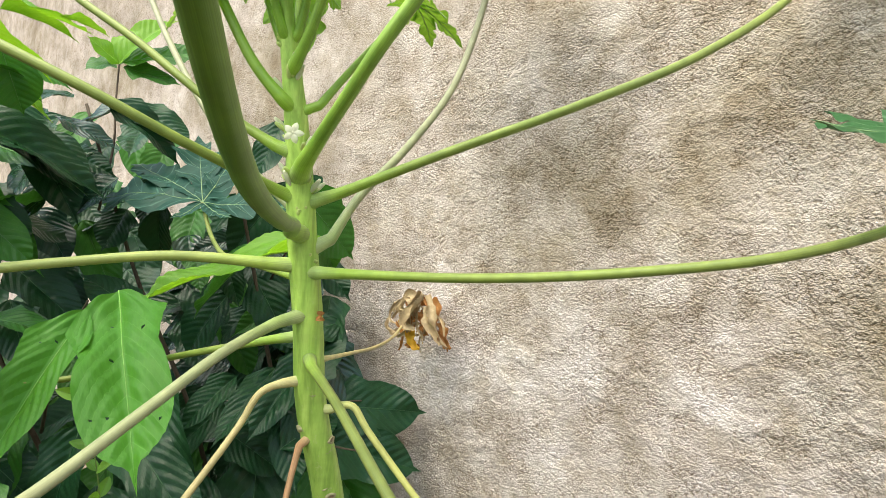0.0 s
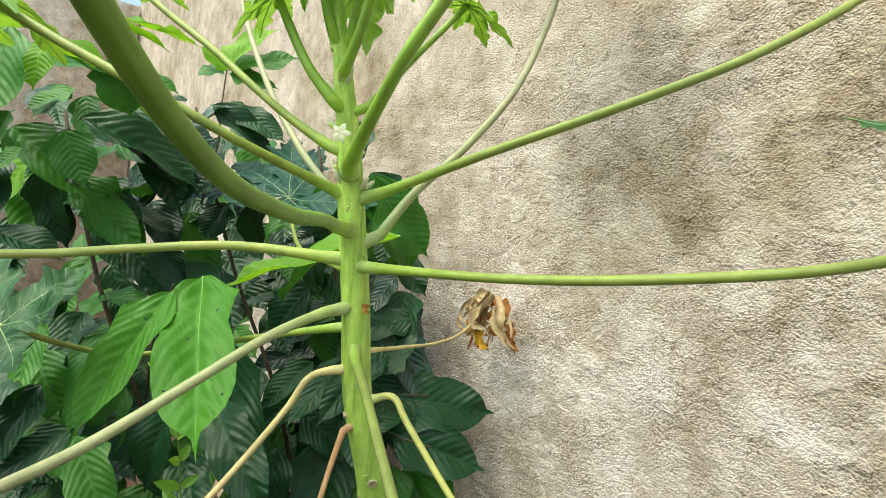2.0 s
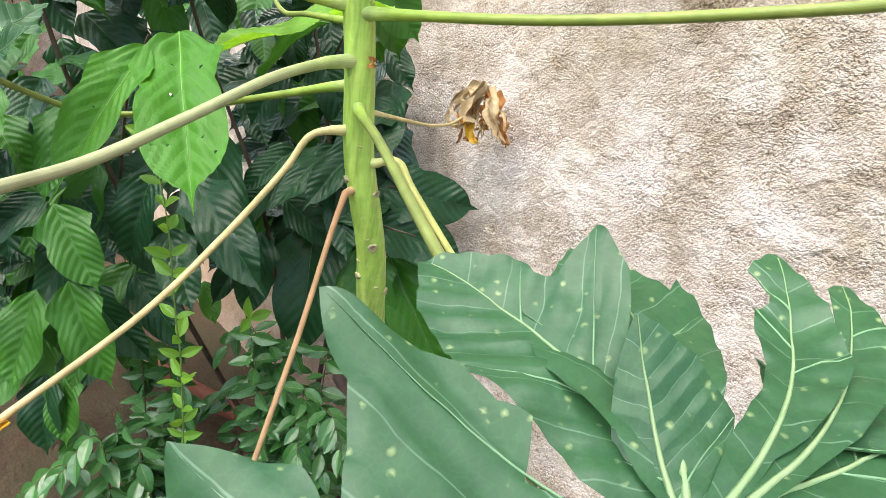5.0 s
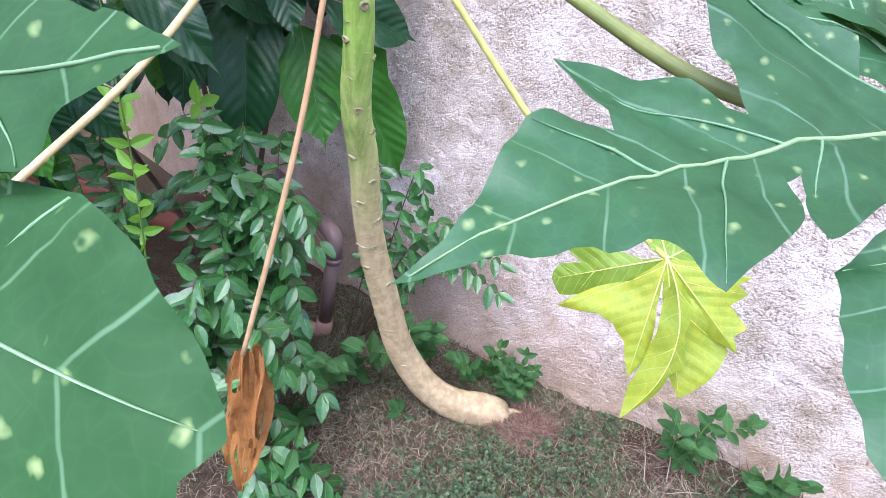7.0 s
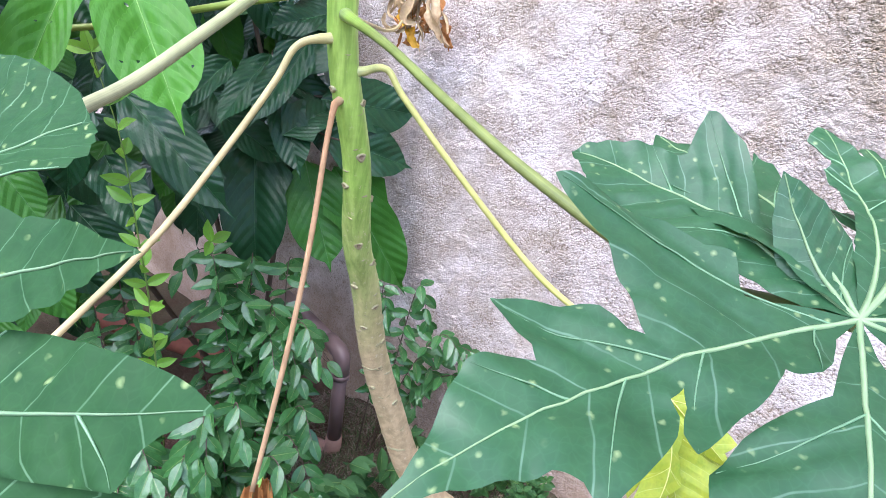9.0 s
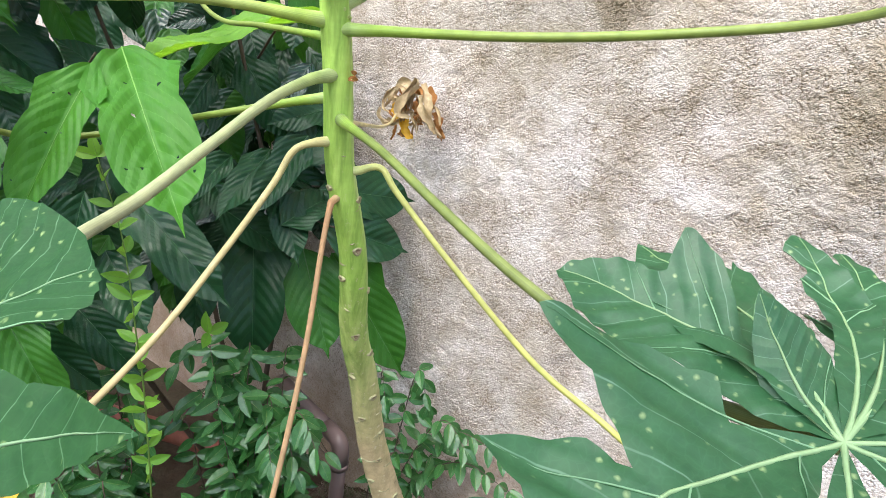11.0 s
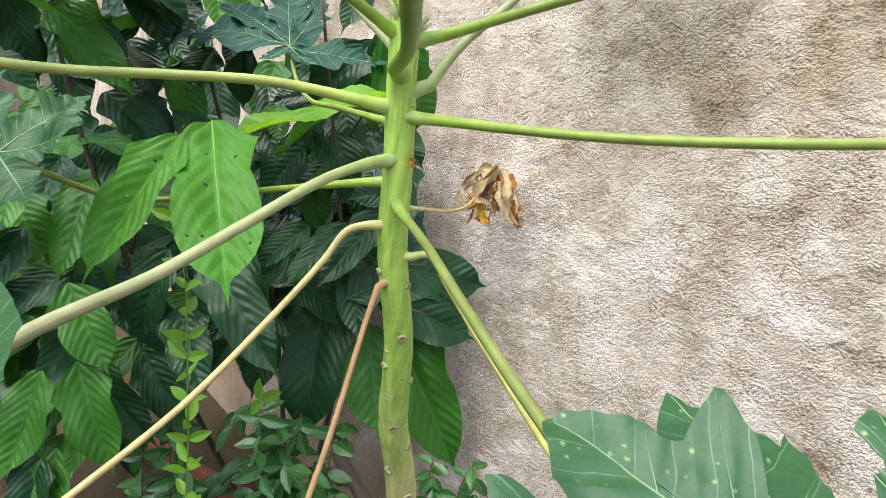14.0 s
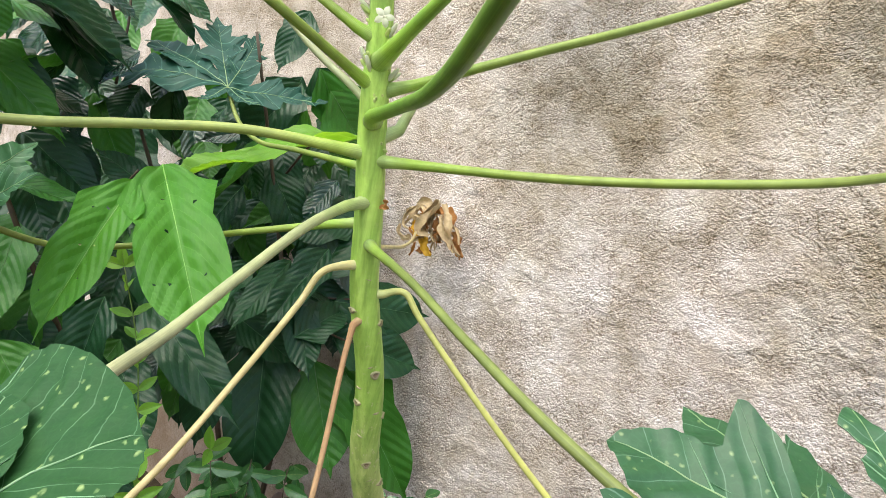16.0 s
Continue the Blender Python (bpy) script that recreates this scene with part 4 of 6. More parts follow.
leaf_to(s, (-0.320, -0.018, 1.406), [((-0.064, 0.034, 1.434), FRONT_UP, FRONT_LOW, 0.0, 0.0, -0.02), ((-0.113, 0.061, 1.476), NEXT_UP, NEXT_LOW, 0.0, 0.0, -0.02), ((-0.161, 0.065, 1.509), MID_UP, MID_LOW, 0.0, 0.0, 0.10), ((-0.330, 0.123, 1.508), BLUNT_UP, BLUNT_LOW, 0.0, 0.0, 0.25), ((-0.44, 0.09, 1.500), FULL_T, FULL_T), ((-0.50, -0.04, 1.42), DEEP_T, DEEP_T), ((-0.36, -0.18, 1.29), DEEP_T, DEEP_T)], (0.05, -0.68, 0.73), [PAPAYA_DIMMED, VEIN_DIMMED, VEIN_DARK], "broad green lobed leaf with pale yellow spots", fold=0.02, wave=0.03, seed=22, bulge=0.03, vein=0.0020)
# stalks behind, with dark leaves deeper in
s, p = petiole([(-0.760, 0.690, 1.575), (-1.021, 0.605, 1.506), (-1.180, 0.500, 1.452), (-1.222, 0.370, 1.445), (-1.146, 0.193, 1.518)], 0.0135, STALK_GREEN)
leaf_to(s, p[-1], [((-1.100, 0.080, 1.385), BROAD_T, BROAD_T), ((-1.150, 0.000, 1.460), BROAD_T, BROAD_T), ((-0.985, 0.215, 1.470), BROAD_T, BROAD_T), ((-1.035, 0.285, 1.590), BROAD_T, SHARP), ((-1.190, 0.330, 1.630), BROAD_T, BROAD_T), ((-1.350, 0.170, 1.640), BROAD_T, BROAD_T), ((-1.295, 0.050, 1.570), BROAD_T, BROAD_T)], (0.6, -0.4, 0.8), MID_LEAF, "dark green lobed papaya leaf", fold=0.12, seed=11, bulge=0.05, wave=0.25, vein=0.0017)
s, p = petiole([(-0.755, 0.685, 1.668), (-1.012, 0.730, 1.682), (-1.228, 0.784, 1.690), (-1.405, 0.835, 1.736), (-1.51, 0.858, 1.822)], 0.0120, STALK_GREEN)
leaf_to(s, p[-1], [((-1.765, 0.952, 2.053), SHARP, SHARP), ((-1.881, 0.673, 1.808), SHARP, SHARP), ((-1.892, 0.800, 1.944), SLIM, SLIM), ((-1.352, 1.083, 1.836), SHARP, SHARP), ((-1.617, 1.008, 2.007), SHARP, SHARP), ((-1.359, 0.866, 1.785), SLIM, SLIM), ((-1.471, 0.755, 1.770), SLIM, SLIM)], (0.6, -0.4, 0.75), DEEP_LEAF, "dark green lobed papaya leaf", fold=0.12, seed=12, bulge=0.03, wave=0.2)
# fading stalks below
s, p = petiole([(-0.755, 0.670, 1.500), (-0.776, 0.627, 1.482), (-0.784, 0.590, 1.424), (-0.790, 0.500, 1.318), (-0.778, 0.372, 1.203), (-0.751, 0.185, 1.087)], 0.0125, STALK_STRAW, "straw-yellow withering leaf stalk")
straw_stalk, straw_path = s, p
s, p = petiole([(-0.735, 0.725, 1.445), (-0.690, 0.748, 1.460), (-0.655, 0.762, 1.418), (-0.553, 0.799, 1.312), (-0.385, 0.838, 1.172), (-0.25, 0.845, 1.115), (-0.135, 0.803, 1.099)], 0.0125, STALK_YELLOW, "yellow-green withering leaf stalk")
Y_LEFT_UP = [(0.20, 0.03), (0.36, 0.127), (0.48, 0.27), (0.60, 0.29), (0.83, 0.29), (0.71, 0.10), (0.90, 0.13), (0.98, 0.06)]
Y_LEFT_LOW = [(0.20, 0.10), (0.30, 0.15), (0.55, 0.17), (0.80, 0.18), (0.96, 0.155)]
Y_LOW_L = [(0.12, 0.10), (0.25, 0.20), (0.38, 0.446), (0.626, 0.708), (0.586, 0.377), (0.623, 0.245), (0.738, 0.108)]
Y_LOW_R = [(0.12, 0.02), (0.22, 0.026), (0.407, 0.041), (0.608, 0.085), (0.823, 0.085)]
Y_MID_L = [(0.15, 0.03), (0.27, 0.09), (0.455, 0.115), (0.627, 0.127), (0.80, 0.115)]
Y_MID_R = [(0.10, 0.05), (0.25, 0.09), (0.40, 0.04), (0.52, 0.07), (0.597, 0.093), (0.66, 0.034), (0.768, 0.045), (0.93, 0.016)]
Y_FOLD_R = [(0.25, 0.12), (0.548, 0.263), (0.60, 0.33), (0.679, 0.363), (0.87, 0.216)]
Y_FOLD_L = [(0.25, 0.05), (0.50, 0.03), (0.80, 0.06)]
Y_RIGHT_UP = [(0.13, 0.148), (0.345, 0.355), (0.32, 0.221), (0.537, 0.488), (0.52, 0.345), (0.64, 0.38), (0.63, 0.20), (0.87, 0.195), (0.861, 0.06)]
Y_RIGHT_LOW = [(0.10, 0.05), (0.25, 0.12), (0.50, 0.10), (0.74, 0.10), (0.90, 0.04)]
Y_TOP = [(0.5, 0.0), (0.60, 0.24), (0.72, 0.12)]
leaf_to(s, (-0.135, 0.803, 1.099), [((-0.081, 0.681, 0.898), Y_MID_R, Y_MID_L, -0.55, -0.45, 0.18, 0.06), ((-0.101, 0.722, 0.938), Y_LOW_R, Y_LOW_L, -0.2, 0.0), ((-0.271, 0.754, 1.001), Y_LEFT_LOW, Y_LEFT_UP, -0.2, 0.1, 0.0, 0.0, 3), ((-0.028, 0.750, 0.931), Y_FOLD_R, Y_FOLD_L, 0.0, -0.3), ((0.007, 0.797, 1.018), Y_RIGHT_UP, Y_RIGHT_LOW, 0.0, -0.5), ((-0.105, 0.898, 1.119), Y_TOP, Y_TOP, 0.0, 0.0, 0.0, 0.0, 3), ((-0.197, 0.881, 1.111), Y_TOP, Y_TOP, 0.0, 0.0, 0.0, 0.0, 3)], (0.25, -0.8, 0.5), [YELLOW, YELLOW_VEIN, YELLOW_VEIN, YELLOW_GREEN], "yellowed drooping papaya leaf", fold=-0.06, wave=0.12, seed=31, vein=0.0012, bulge=0.04)
s, p = petiole([(-0.744, 0.689, 1.405), (-0.722, 0.652, 1.333), (-0.666, 0.575, 1.179), (-0.625, 0.500, 1.020), (-0.618, 0.430, 0.780)], 0.0100, STALK_BROWN, "dried brown leaf stalk", flare=0.6)
brown_stalk = s
s, p = petiole([(-0.730, 0.700, 1.535), (-0.847, 0.871, 1.512), (-0.961, 1.035, 1.492), (-1.071, 1.191, 1.488), (-1.175, 1.330, 1.503)], 0.0085, STALK_STRAW, "thin dried leaf stalk")
thin_stalk = s
# young stalks of the crown
CROWN = [((-0.700, 0.605, 1.935), (-0.735, 0.560, 2.00), (-0.775, 0.515, 2.11), 0.0165), ((-0.690, 0.600, 1.985), (-0.640, 0.600, 2.045), (-0.600, 0.605, 2.14), 0.0150), ((-0.695, 0.590, 2.03), (-0.690, 0.560, 2.10), (-0.690, 0.535, 2.20), 0.0120), ((-0.710, 0.600, 2.02), (-0.735, 0.585, 2.09), (-0.755, 0.57, 2.19), 0.012), ((-0.690, 0.605, 2.03), (-0.665, 0.605, 2.10), (-0.65, 0.605, 2.20), 0.012), ((-0.715, 0.620, 1.96), (-0.745, 0.640, 2.06), (-0.77, 0.66, 2.18), 0.012), ((-0.69, 0.64, 1.93), (-0.66, 0.70, 2.02), (-0.62, 0.78, 2.13), 0.012)]
for k, (a, b, c, w) in enumerate(CROWN):
    s, p = petiole([a, b, c], w, STALK_LIME, steps=24, flare=0.1, sink=0.0)
    d = p[-1] - p[-3]
    put_leaf(s, p, SEVEN, 0.10 + 0.012 * (k % 3), Vector((d.x * 3 + 0.01, d.y * 3, -abs(d.z))), (d.x, d.y, 1), YOUNG_LEAF, droop=0.3, seed=40 + k)


# ---- broad-leaved shrub against the wall ----
def broad_leaf_mesh(name, mats, bend, cup, twist, pairs=10, tipped=0.09, holes=False, seed=0, full=0.95):
    """A pointed oval leaf, 1 long and 1 wide, quilted between its side veins."""
    bm = bmesh.new()
    rows, cols = 72, 9
    rnd = random.Random(seed)

    def half(s):
        t = min(1.0, s / (1 - tipped))
        return max(0.5 / 0.3114 * t ** full * (1 - t) ** (1.225 - 0.5 * full), 0.10 * ((1 - s) / (tipped + 0.08)) ** 1.2 * min(1, s * 4)) + 0.003

    def surf(s, w):
        q = abs(w)
        z = -bend * s * s * 0.5 + cup * q * 0.5 + twist * w * (s - 0.3)
        ph = (s - 0.42 * q - 0.5 * q * q) * pairs
        z += 0.034 * abs(math.sin(math.pi * ph)) ** 0.7 * min(1, q * 6) * max(0.3, 1 - 1.6 * q)
        z += 0.030 * smooth_noise(s * 4 + seed, w * 4, seed) + 0.085 * q * math.sin(s * 11 + seed + (1.5 if w > 0 else 0))
        return Vector((s, w, z))

    def nrm(s, w):
        e = 0.003
        return (surf(s + e, w) - surf(s - e, w)).cross(surf(s, w + e) - surf(s, w - e)).normalized()

    grid = []
    for i in range(rows + 1):
        s = i / rows
        h = half(s) * (1 + 0.03 * smooth_noise(s * 9, seed, 2))
        grid.append([bm.verts.new(surf(s, h * j / cols)) for j in range(-cols, cols + 1)])
    spots = [(rnd.randrange(12, 60), rnd.randrange(2, 2 * cols - 2)) for _ in range(8)] if holes else []
    for i, j in spots:
        ring = [grid[i][j], grid[i + 1][j], grid[i + 1][j + 1], grid[i][j + 1]]
        mid = sum((c.co for c in ring), Vector()) / 4
        for c in ring:
            c.co = c.co.lerp(mid, rnd.uniform(0.1, 0.6))
    for i in range(rows):
        for j in range(2 * cols):
            if (i, j) in spots:
                continue
            bm.faces.new((grid[i][j], grid[i + 1][j], grid[i + 1][j + 1], grid[i][j + 1]))
    line = [(u, 0.0) for u in [k / 14 for k in range(15)]]
    strip(bm, [surf(*q) for q in line], [nrm(*q) for q in line], 0.010, 1, 0.004)
    return mesh_of(name, bm, mats)


BROAD = {k: [broad_leaf_mesh("leaf", [CACAO[k], CACAO_VEIN[k]], bend, cup, tw, holes=(k == "bright"), full=1.25 if k == "bright" else 0.95, seed=7 * n + h) for n, (bend, cup, tw) in enumerate(((0.25, 0.30, 0.0), (0.5, 0.45, 0.15), (0.12, 0.2, -0.15), (0.75, 0.55, -0.1), (0.4, 0.1, 0.3)))] for h, k in enumerate(CACAO)}
shrub = tagged(new("broad_leaved_shrub"), "dense cacao-like shrub with large quilted dark green leaves", "shrub")
shrub.location = (-1.62, 1.12, ground_at(-1.62, 1.12))
SHRUB = under(shrub)
leaf_count = [0]


def bare_foot(b):
    """The lower storey towards the wall, where only stems stand."""
    return b.y > 0.55 and b.z < 0.95 + 0.65 * (b.x + 1.8)


def cacao_leaf(base, tip, width, kind, upness):
    """One leaf from its stalk to its tip; upness: how far it faces the sky rather than the open garden."""
    b, t = Vector(base), Vector(tip)
    open_side = Vector((0.75, -0.62, 0.15))
    n = open_side * (1 - upness) + Vector((0, 0, 1)) * upness
    ln = (t - b).length
    k = leaf_count[0]
    leaf_count[0] += 1
    mesh = BROAD[kind][k % 5]
    m = SHRUB @ frame_of(b, t - b, n) @ Matrix.Diagonal((ln * 1.06, width, ln * 0.8, 1))
    return placed("leaf", mesh, m, shrub)


cacao_leaf((-1.201, 0.550, 1.613), (-0.847, 0.456, 1.384), 0.148, "bright", 0.45)
cacao_leaf((-1.167, 0.488, 1.580), (-1.064, 0.297, 1.358), 0.100, "bright", 0.22)
# lime colour stands in for light falling along this level leaf
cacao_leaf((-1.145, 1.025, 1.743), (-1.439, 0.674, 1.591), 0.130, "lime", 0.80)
cacao_leaf((-1.316, 0.949, 1.690), (-1.564, 0.829, 1.570), 0.120, "mid", 0.60)
cacao_leaf((-1.303, 1.150, 1.258), (-1.136, 1.402, 1.242), 0.160, "dark", 0.25)
cacao_leaf((-1.271, 1.127, 1.167), (-1.107, 1.357, 1.082), 0.150, "dark", 0.30)
cacao_leaf((-1.322, 1.084, 1.320), (-1.324, 1.204, 1.509), 0.130, "dark", 0.25)
cacao_leaf((-1.342, 1.069, 1.862), (-1.320, 1.241, 1.693), 0.160, "mid", 0.30)
cacao_leaf((-1.393, 1.064, 1.922), (-1.360, 1.247, 1.632), 0.140, "mid", 0.30)
cacao_leaf((-1.371, 1.027, 1.371), (-1.325, 0.829, 1.224), 0.085, "dark", 0.35)
cacao_leaf((-1.300, 1.100, 1.419), (-1.273, 0.894, 1.229), 0.100, "dark", 0.35)
cacao_leaf((-1.435, 0.944, 1.347), (-1.431, 0.789, 1.239), 0.080, "dark", 0.35)
cacao_leaf((-1.333, 1.219, 1.494), (-1.382, 1.029, 1.445), 0.100, "dark", 0.35)
cacao_leaf((-1.277, 0.995, 1.173), (-1.251, 1.164, 1.268), 0.110, "dark", 0.35)
cacao_leaf((-1.431, 0.650, 1.276), (-1.077, 0.682, 1.109), 0.125, "dark", 0.40)
cacao_leaf((-1.469, 0.610, 1.116), (-1.278, 0.606, 0.971), 0.110, "dark", 0.40)
cacao_leaf((-1.464, 1.040, 1.108), (-1.314, 0.930, 0.748), 0.190, "dark", 0.20)
cacao_leaf((-1.344, 1.133, 1.065), (-1.183, 1.110, 0.774), 0.180, "mid", 0.20)
cacao_leaf((-1.308, 1.221, 1.043), (-1.008, 1.278, 0.714), 0.180, "mid", 0.20)
cacao_leaf((-1.474, 0.873, 1.091), (-1.409, 0.802, 0.853), 0.120, "dark", 0.25)
cacao_leaf((-1.551, 0.715, 1.410), (-1.314, 0.769, 0.979), 0.140, "dark", 0.25)
cacao_leaf((-1.420, 0.374, 1.017), (-1.278, 0.417, 0.799), 0.110, "mid", 0.40)
cacao_leaf((-1.466, 0.316, 0.985), (-1.407, 0.244, 0.772), 0.110, "mid", 0.40)
cacao_leaf((-1.511, 0.410, 0.966), (-1.330, 0.515, 0.820), 0.100, "dark", 0.35)
cacao_leaf((-1.528, 0.442, 1.142), (-1.537, 0.289, 0.893), 0.120, "dark", 0.40)
cacao_leaf((-1.478, 0.360, 1.191), (-1.341, 0.414, 1.024), 0.110, "mid", 0.40)
cacao_leaf((-1.682, 0.268, 1.359), (-1.553, 0.332, 1.211), 0.120, "mid", 0.40)
cacao_leaf((-1.658, 0.252, 1.212), (-1.476, 0.341, 1.111), 0.120, "mid", 0.50)
cacao_leaf((-1.497, 0.584, 1.265), (-1.458, 0.488, 1.044), 0.110, "dark", 0.35)
cacao_leaf((-1.529, 0.543, 0.979), (-1.351, 0.612, 0.824), 0.110, "dark", 0.30)
cacao_leaf((-1.617, 0.155, 2.161), (-1.561, 0.093, 1.876), 0.110, "mid", 0.45)
cacao_leaf((-1.644, 0.189, 1.926), (-1.497, 0.334, 1.797), 0.110, "mid", 0.45)
cacao_leaf((-1.659, 0.161, 1.849), (-1.667, 0.066, 1.705), 0.100, "dark", 0.45)
cacao_leaf((-1.617, 0.325, 1.970), (-1.492, 0.605, 1.882), 0.125, "dark", 0.50)
cacao_leaf((-1.670, 0.326, 1.822), (-1.519, 0.473, 1.660), 0.100, "mid", 0.45)
cacao_leaf((-1.745, 0.248, 1.832), (-1.737, 0.319, 1.635), 0.085, "dark", 0.30)
cacao_leaf((-1.448, 0.228, 2.108), (-1.373, 0.465, 2.010), 0.130, "lime", 0.75)
cacao_leaf((-1.838, 0.253, 1.842), (-1.814, 0.274, 1.617), 0.060, "lime", 0.40)
cacao_leaf((-1.802, 0.692, 2.105), (-1.699, 0.880, 1.989), 0.110, "dark", 0.50)
cacao_leaf((-1.509, 0.210, 1.868), (-1.520, 0.152, 1.811), 0.050, "mid", 0.40)
cacao_leaf((-1.571, 0.309, 2.030), (-1.586, 0.209, 1.973), 0.080, "mid", 0.50)
cacao_leaf((-1.651, 0.161, 1.667), (-1.557, 0.304, 1.637), 0.110, "dark", 0.70)
cacao_leaf((-1.806, 0.112, 1.757), (-1.849, 0.040, 1.677), 0.100, "mid", 0.60)
cacao_leaf((-1.758, 0.658, 1.948), (-1.799, 0.494, 1.816), 0.100, "dark", 0.70)
cacao_leaf((-1.822, 0.455, 1.758), (-1.775, 0.616, 1.718), 0.110, "dark", 0.70)
cacao_leaf((-1.739, 0.591, 1.882), (-1.763, 0.451, 1.715), 0.090, "glossy", 0.60)
cacao_leaf((-1.672, 0.694, 1.880), (-1.685, 0.574, 1.775), 0.110, "glossy", 0.60)
cacao_leaf((-1.494, 0.061, 2.046), (-1.365, 0.064, 1.869), 0.100, "lime", 0.50)
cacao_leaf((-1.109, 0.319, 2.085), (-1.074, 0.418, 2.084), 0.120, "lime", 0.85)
cacao_leaf((-1.743, 0.552, 2.030), (-1.670, 0.686, 1.979), 0.075, "glossy", 0.60)
cacao_leaf((-1.723, 0.435, 1.990), (-1.604, 0.611, 1.888), 0.130, "dark", 0.60)
cacao_leaf((-1.950, 0.565, 1.785), (-1.815, 0.621, 1.653), 0.110, "glossy", 0.60)
cacao_leaf((-1.804, 0.766, 1.801), (-1.801, 0.701, 1.680), 0.110, "dark", 0.45)
cacao_leaf((-1.870, 0.502, 1.624), (-1.672, 0.616, 1.502), 0.120, "dark", 0.50)
cacao_leaf((-1.655, 0.766, 1.497), (-1.722, 0.638, 1.619), 0.110, "dark", 0.50)
cacao_leaf((-1.894, 0.773, 1.780), (-1.974, 0.639, 1.718), 0.100, "glossy", 0.70)
cacao_leaf((-1.923, 0.684, 1.761), (-1.780, 0.735, 1.544), 0.110, "mid", 0.50)
cacao_leaf((-1.869, 0.580, 1.642), (-1.758, 0.642, 1.483), 0.110, "dark", 0.50)
cacao_leaf((-1.797, 0.857, 1.842), (-1.835, 0.860, 1.637), 0.100, "dark", 0.50)
cacao_leaf((-1.522, 1.108, 2.101), (-1.526, 1.014, 1.921), 0.100, "dark", 0.40)
cacao_leaf((-1.782, 0.438, 1.936), (-1.647, 0.597, 1.883), 0.130, "mid", 0.60)
cacao_leaf((-1.647, 0.389, 1.765), (-1.593, 0.416, 1.673), 0.100, "mid", 0.50)
cacao_leaf((-1.720, 0.420, 1.507), (-1.509, 0.517, 1.495), 0.090, "mid", 0.70)
cacao_leaf((-1.579, 0.981, 1.557), (-1.620, 0.860, 1.393), 0.120, "dark", 0.35)
cacao_leaf((-1.523, 1.033, 1.619), (-1.393, 1.100, 1.403), 0.120, "dark", 0.30)
cacao_leaf((-1.559, 0.952, 1.689), (-1.454, 0.947, 1.546), 0.070, "dark", 0.30)
cacao_leaf((-1.435, 1.085, 1.930), (-1.369, 1.174, 1.769), 0.130, "dark", 0.40)
cacao_leaf((-1.475, 0.940, 1.186), (-1.338, 1.054, 1.075), 0.110, "dark", 0.40)
cacao_leaf((-1.651, 0.540, 1.118), (-1.457, 0.607, 0.992), 0.110, "dark", 0.40)
cacao_leaf((-1.658, 0.419, 1.188), (-1.543, 0.494, 1.100), 0.130, "dark", 0.45)
cacao_leaf((-1.326, 0.365, 2.164), (-1.323, 0.509, 2.161), 0.110, "lime", 0.70)
cacao_leaf((-1.475, 0.236, 2.111), (-1.429, 0.211, 2.006), 0.090, "lime", 0.50)
cacao_leaf((-1.460, 0.171, 2.127), (-1.410, 0.147, 1.915), 0.120, "mid", 0.40)
cacao_leaf((-1.534, 0.329, 2.164), (-1.534, 0.503, 2.124), 0.110, "lime", 0.80)
cacao_leaf((-1.661, 0.409, 2.155), (-1.617, 0.558, 2.106), 0.100, "mid", 0.70)
cacao_leaf((-1.607, 0.307, 2.045), (-1.603, 0.222, 1.961), 0.085, "mid", 0.50)
cacao_leaf((-1.569, 0.183, 1.955), (-1.565, 0.150, 1.874), 0.060, "mid", 0.40)
cacao_leaf((-1.669, 0.213, 1.938), (-1.525, 0.345, 1.801), 0.115, "dark", 0.40)
cacao_leaf((-1.715, 0.352, 1.822), (-1.568, 0.487, 1.654), 0.105, "mid", 0.40)
cacao_leaf((-1.701, 0.165, 1.866), (-1.646, 0.150, 1.691), 0.100, "dark", 0.40)
cacao_leaf((-1.770, 0.243, 1.901), (-1.814, 0.172, 1.736), 0.110, "lime", 0.50)
cacao_leaf((-1.927, 0.275, 1.801), (-1.908, 0.296, 1.617), 0.060, "lime", 0.30)
cacao_leaf((-1.801, 0.282, 1.831), (-1.797, 0.332, 1.627), 0.085, "dark", 0.30)
cacao_leaf((-1.693, 0.357, 1.993), (-1.594, 0.581, 1.877), 0.120, "dark", 0.50)
cacao_leaf((-1.843, 0.577, 1.968), (-1.857, 0.463, 1.809), 0.110, "glossy", 0.60)
cacao_leaf((-1.294, 0.353, 2.071), (-1.318, 0.398, 1.956), 0.100, "mid", 0.50)
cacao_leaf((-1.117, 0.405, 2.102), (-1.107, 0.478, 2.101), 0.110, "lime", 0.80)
cacao_leaf((-1.319, 0.273, 2.057), (-1.372, 0.438, 2.005), 0.120, "mid", 0.70)
cacao_leaf((-1.655, 0.347, 1.981), (-1.538, 0.582, 1.888), 0.130, "dark", 0.60)
cacao_leaf((-1.691, 0.380, 1.818), (-1.580, 0.471, 1.678), 0.110, "dark", 0.40)
cacao_leaf((-1.506, 0.288, 1.924), (-1.464, 0.333, 1.803), 0.100, "mid", 0.40)
cacao_leaf((-1.771, 0.744, 2.103), (-1.827, 0.605, 2.027), 0.100, "glossy", 0.70)
cacao_leaf((-1.812, 0.773, 2.115), (-1.698, 0.899, 2.023), 0.110, "dark", 0.50)
cacao_leaf((-1.939, 0.768, 2.258), (-1.881, 0.870, 2.452), 0.110, "lime", 0.50)
cacao_leaf((-1.939, 0.768, 2.258), (-1.823, 0.953, 2.355), 0.110, "mid", 0.50)
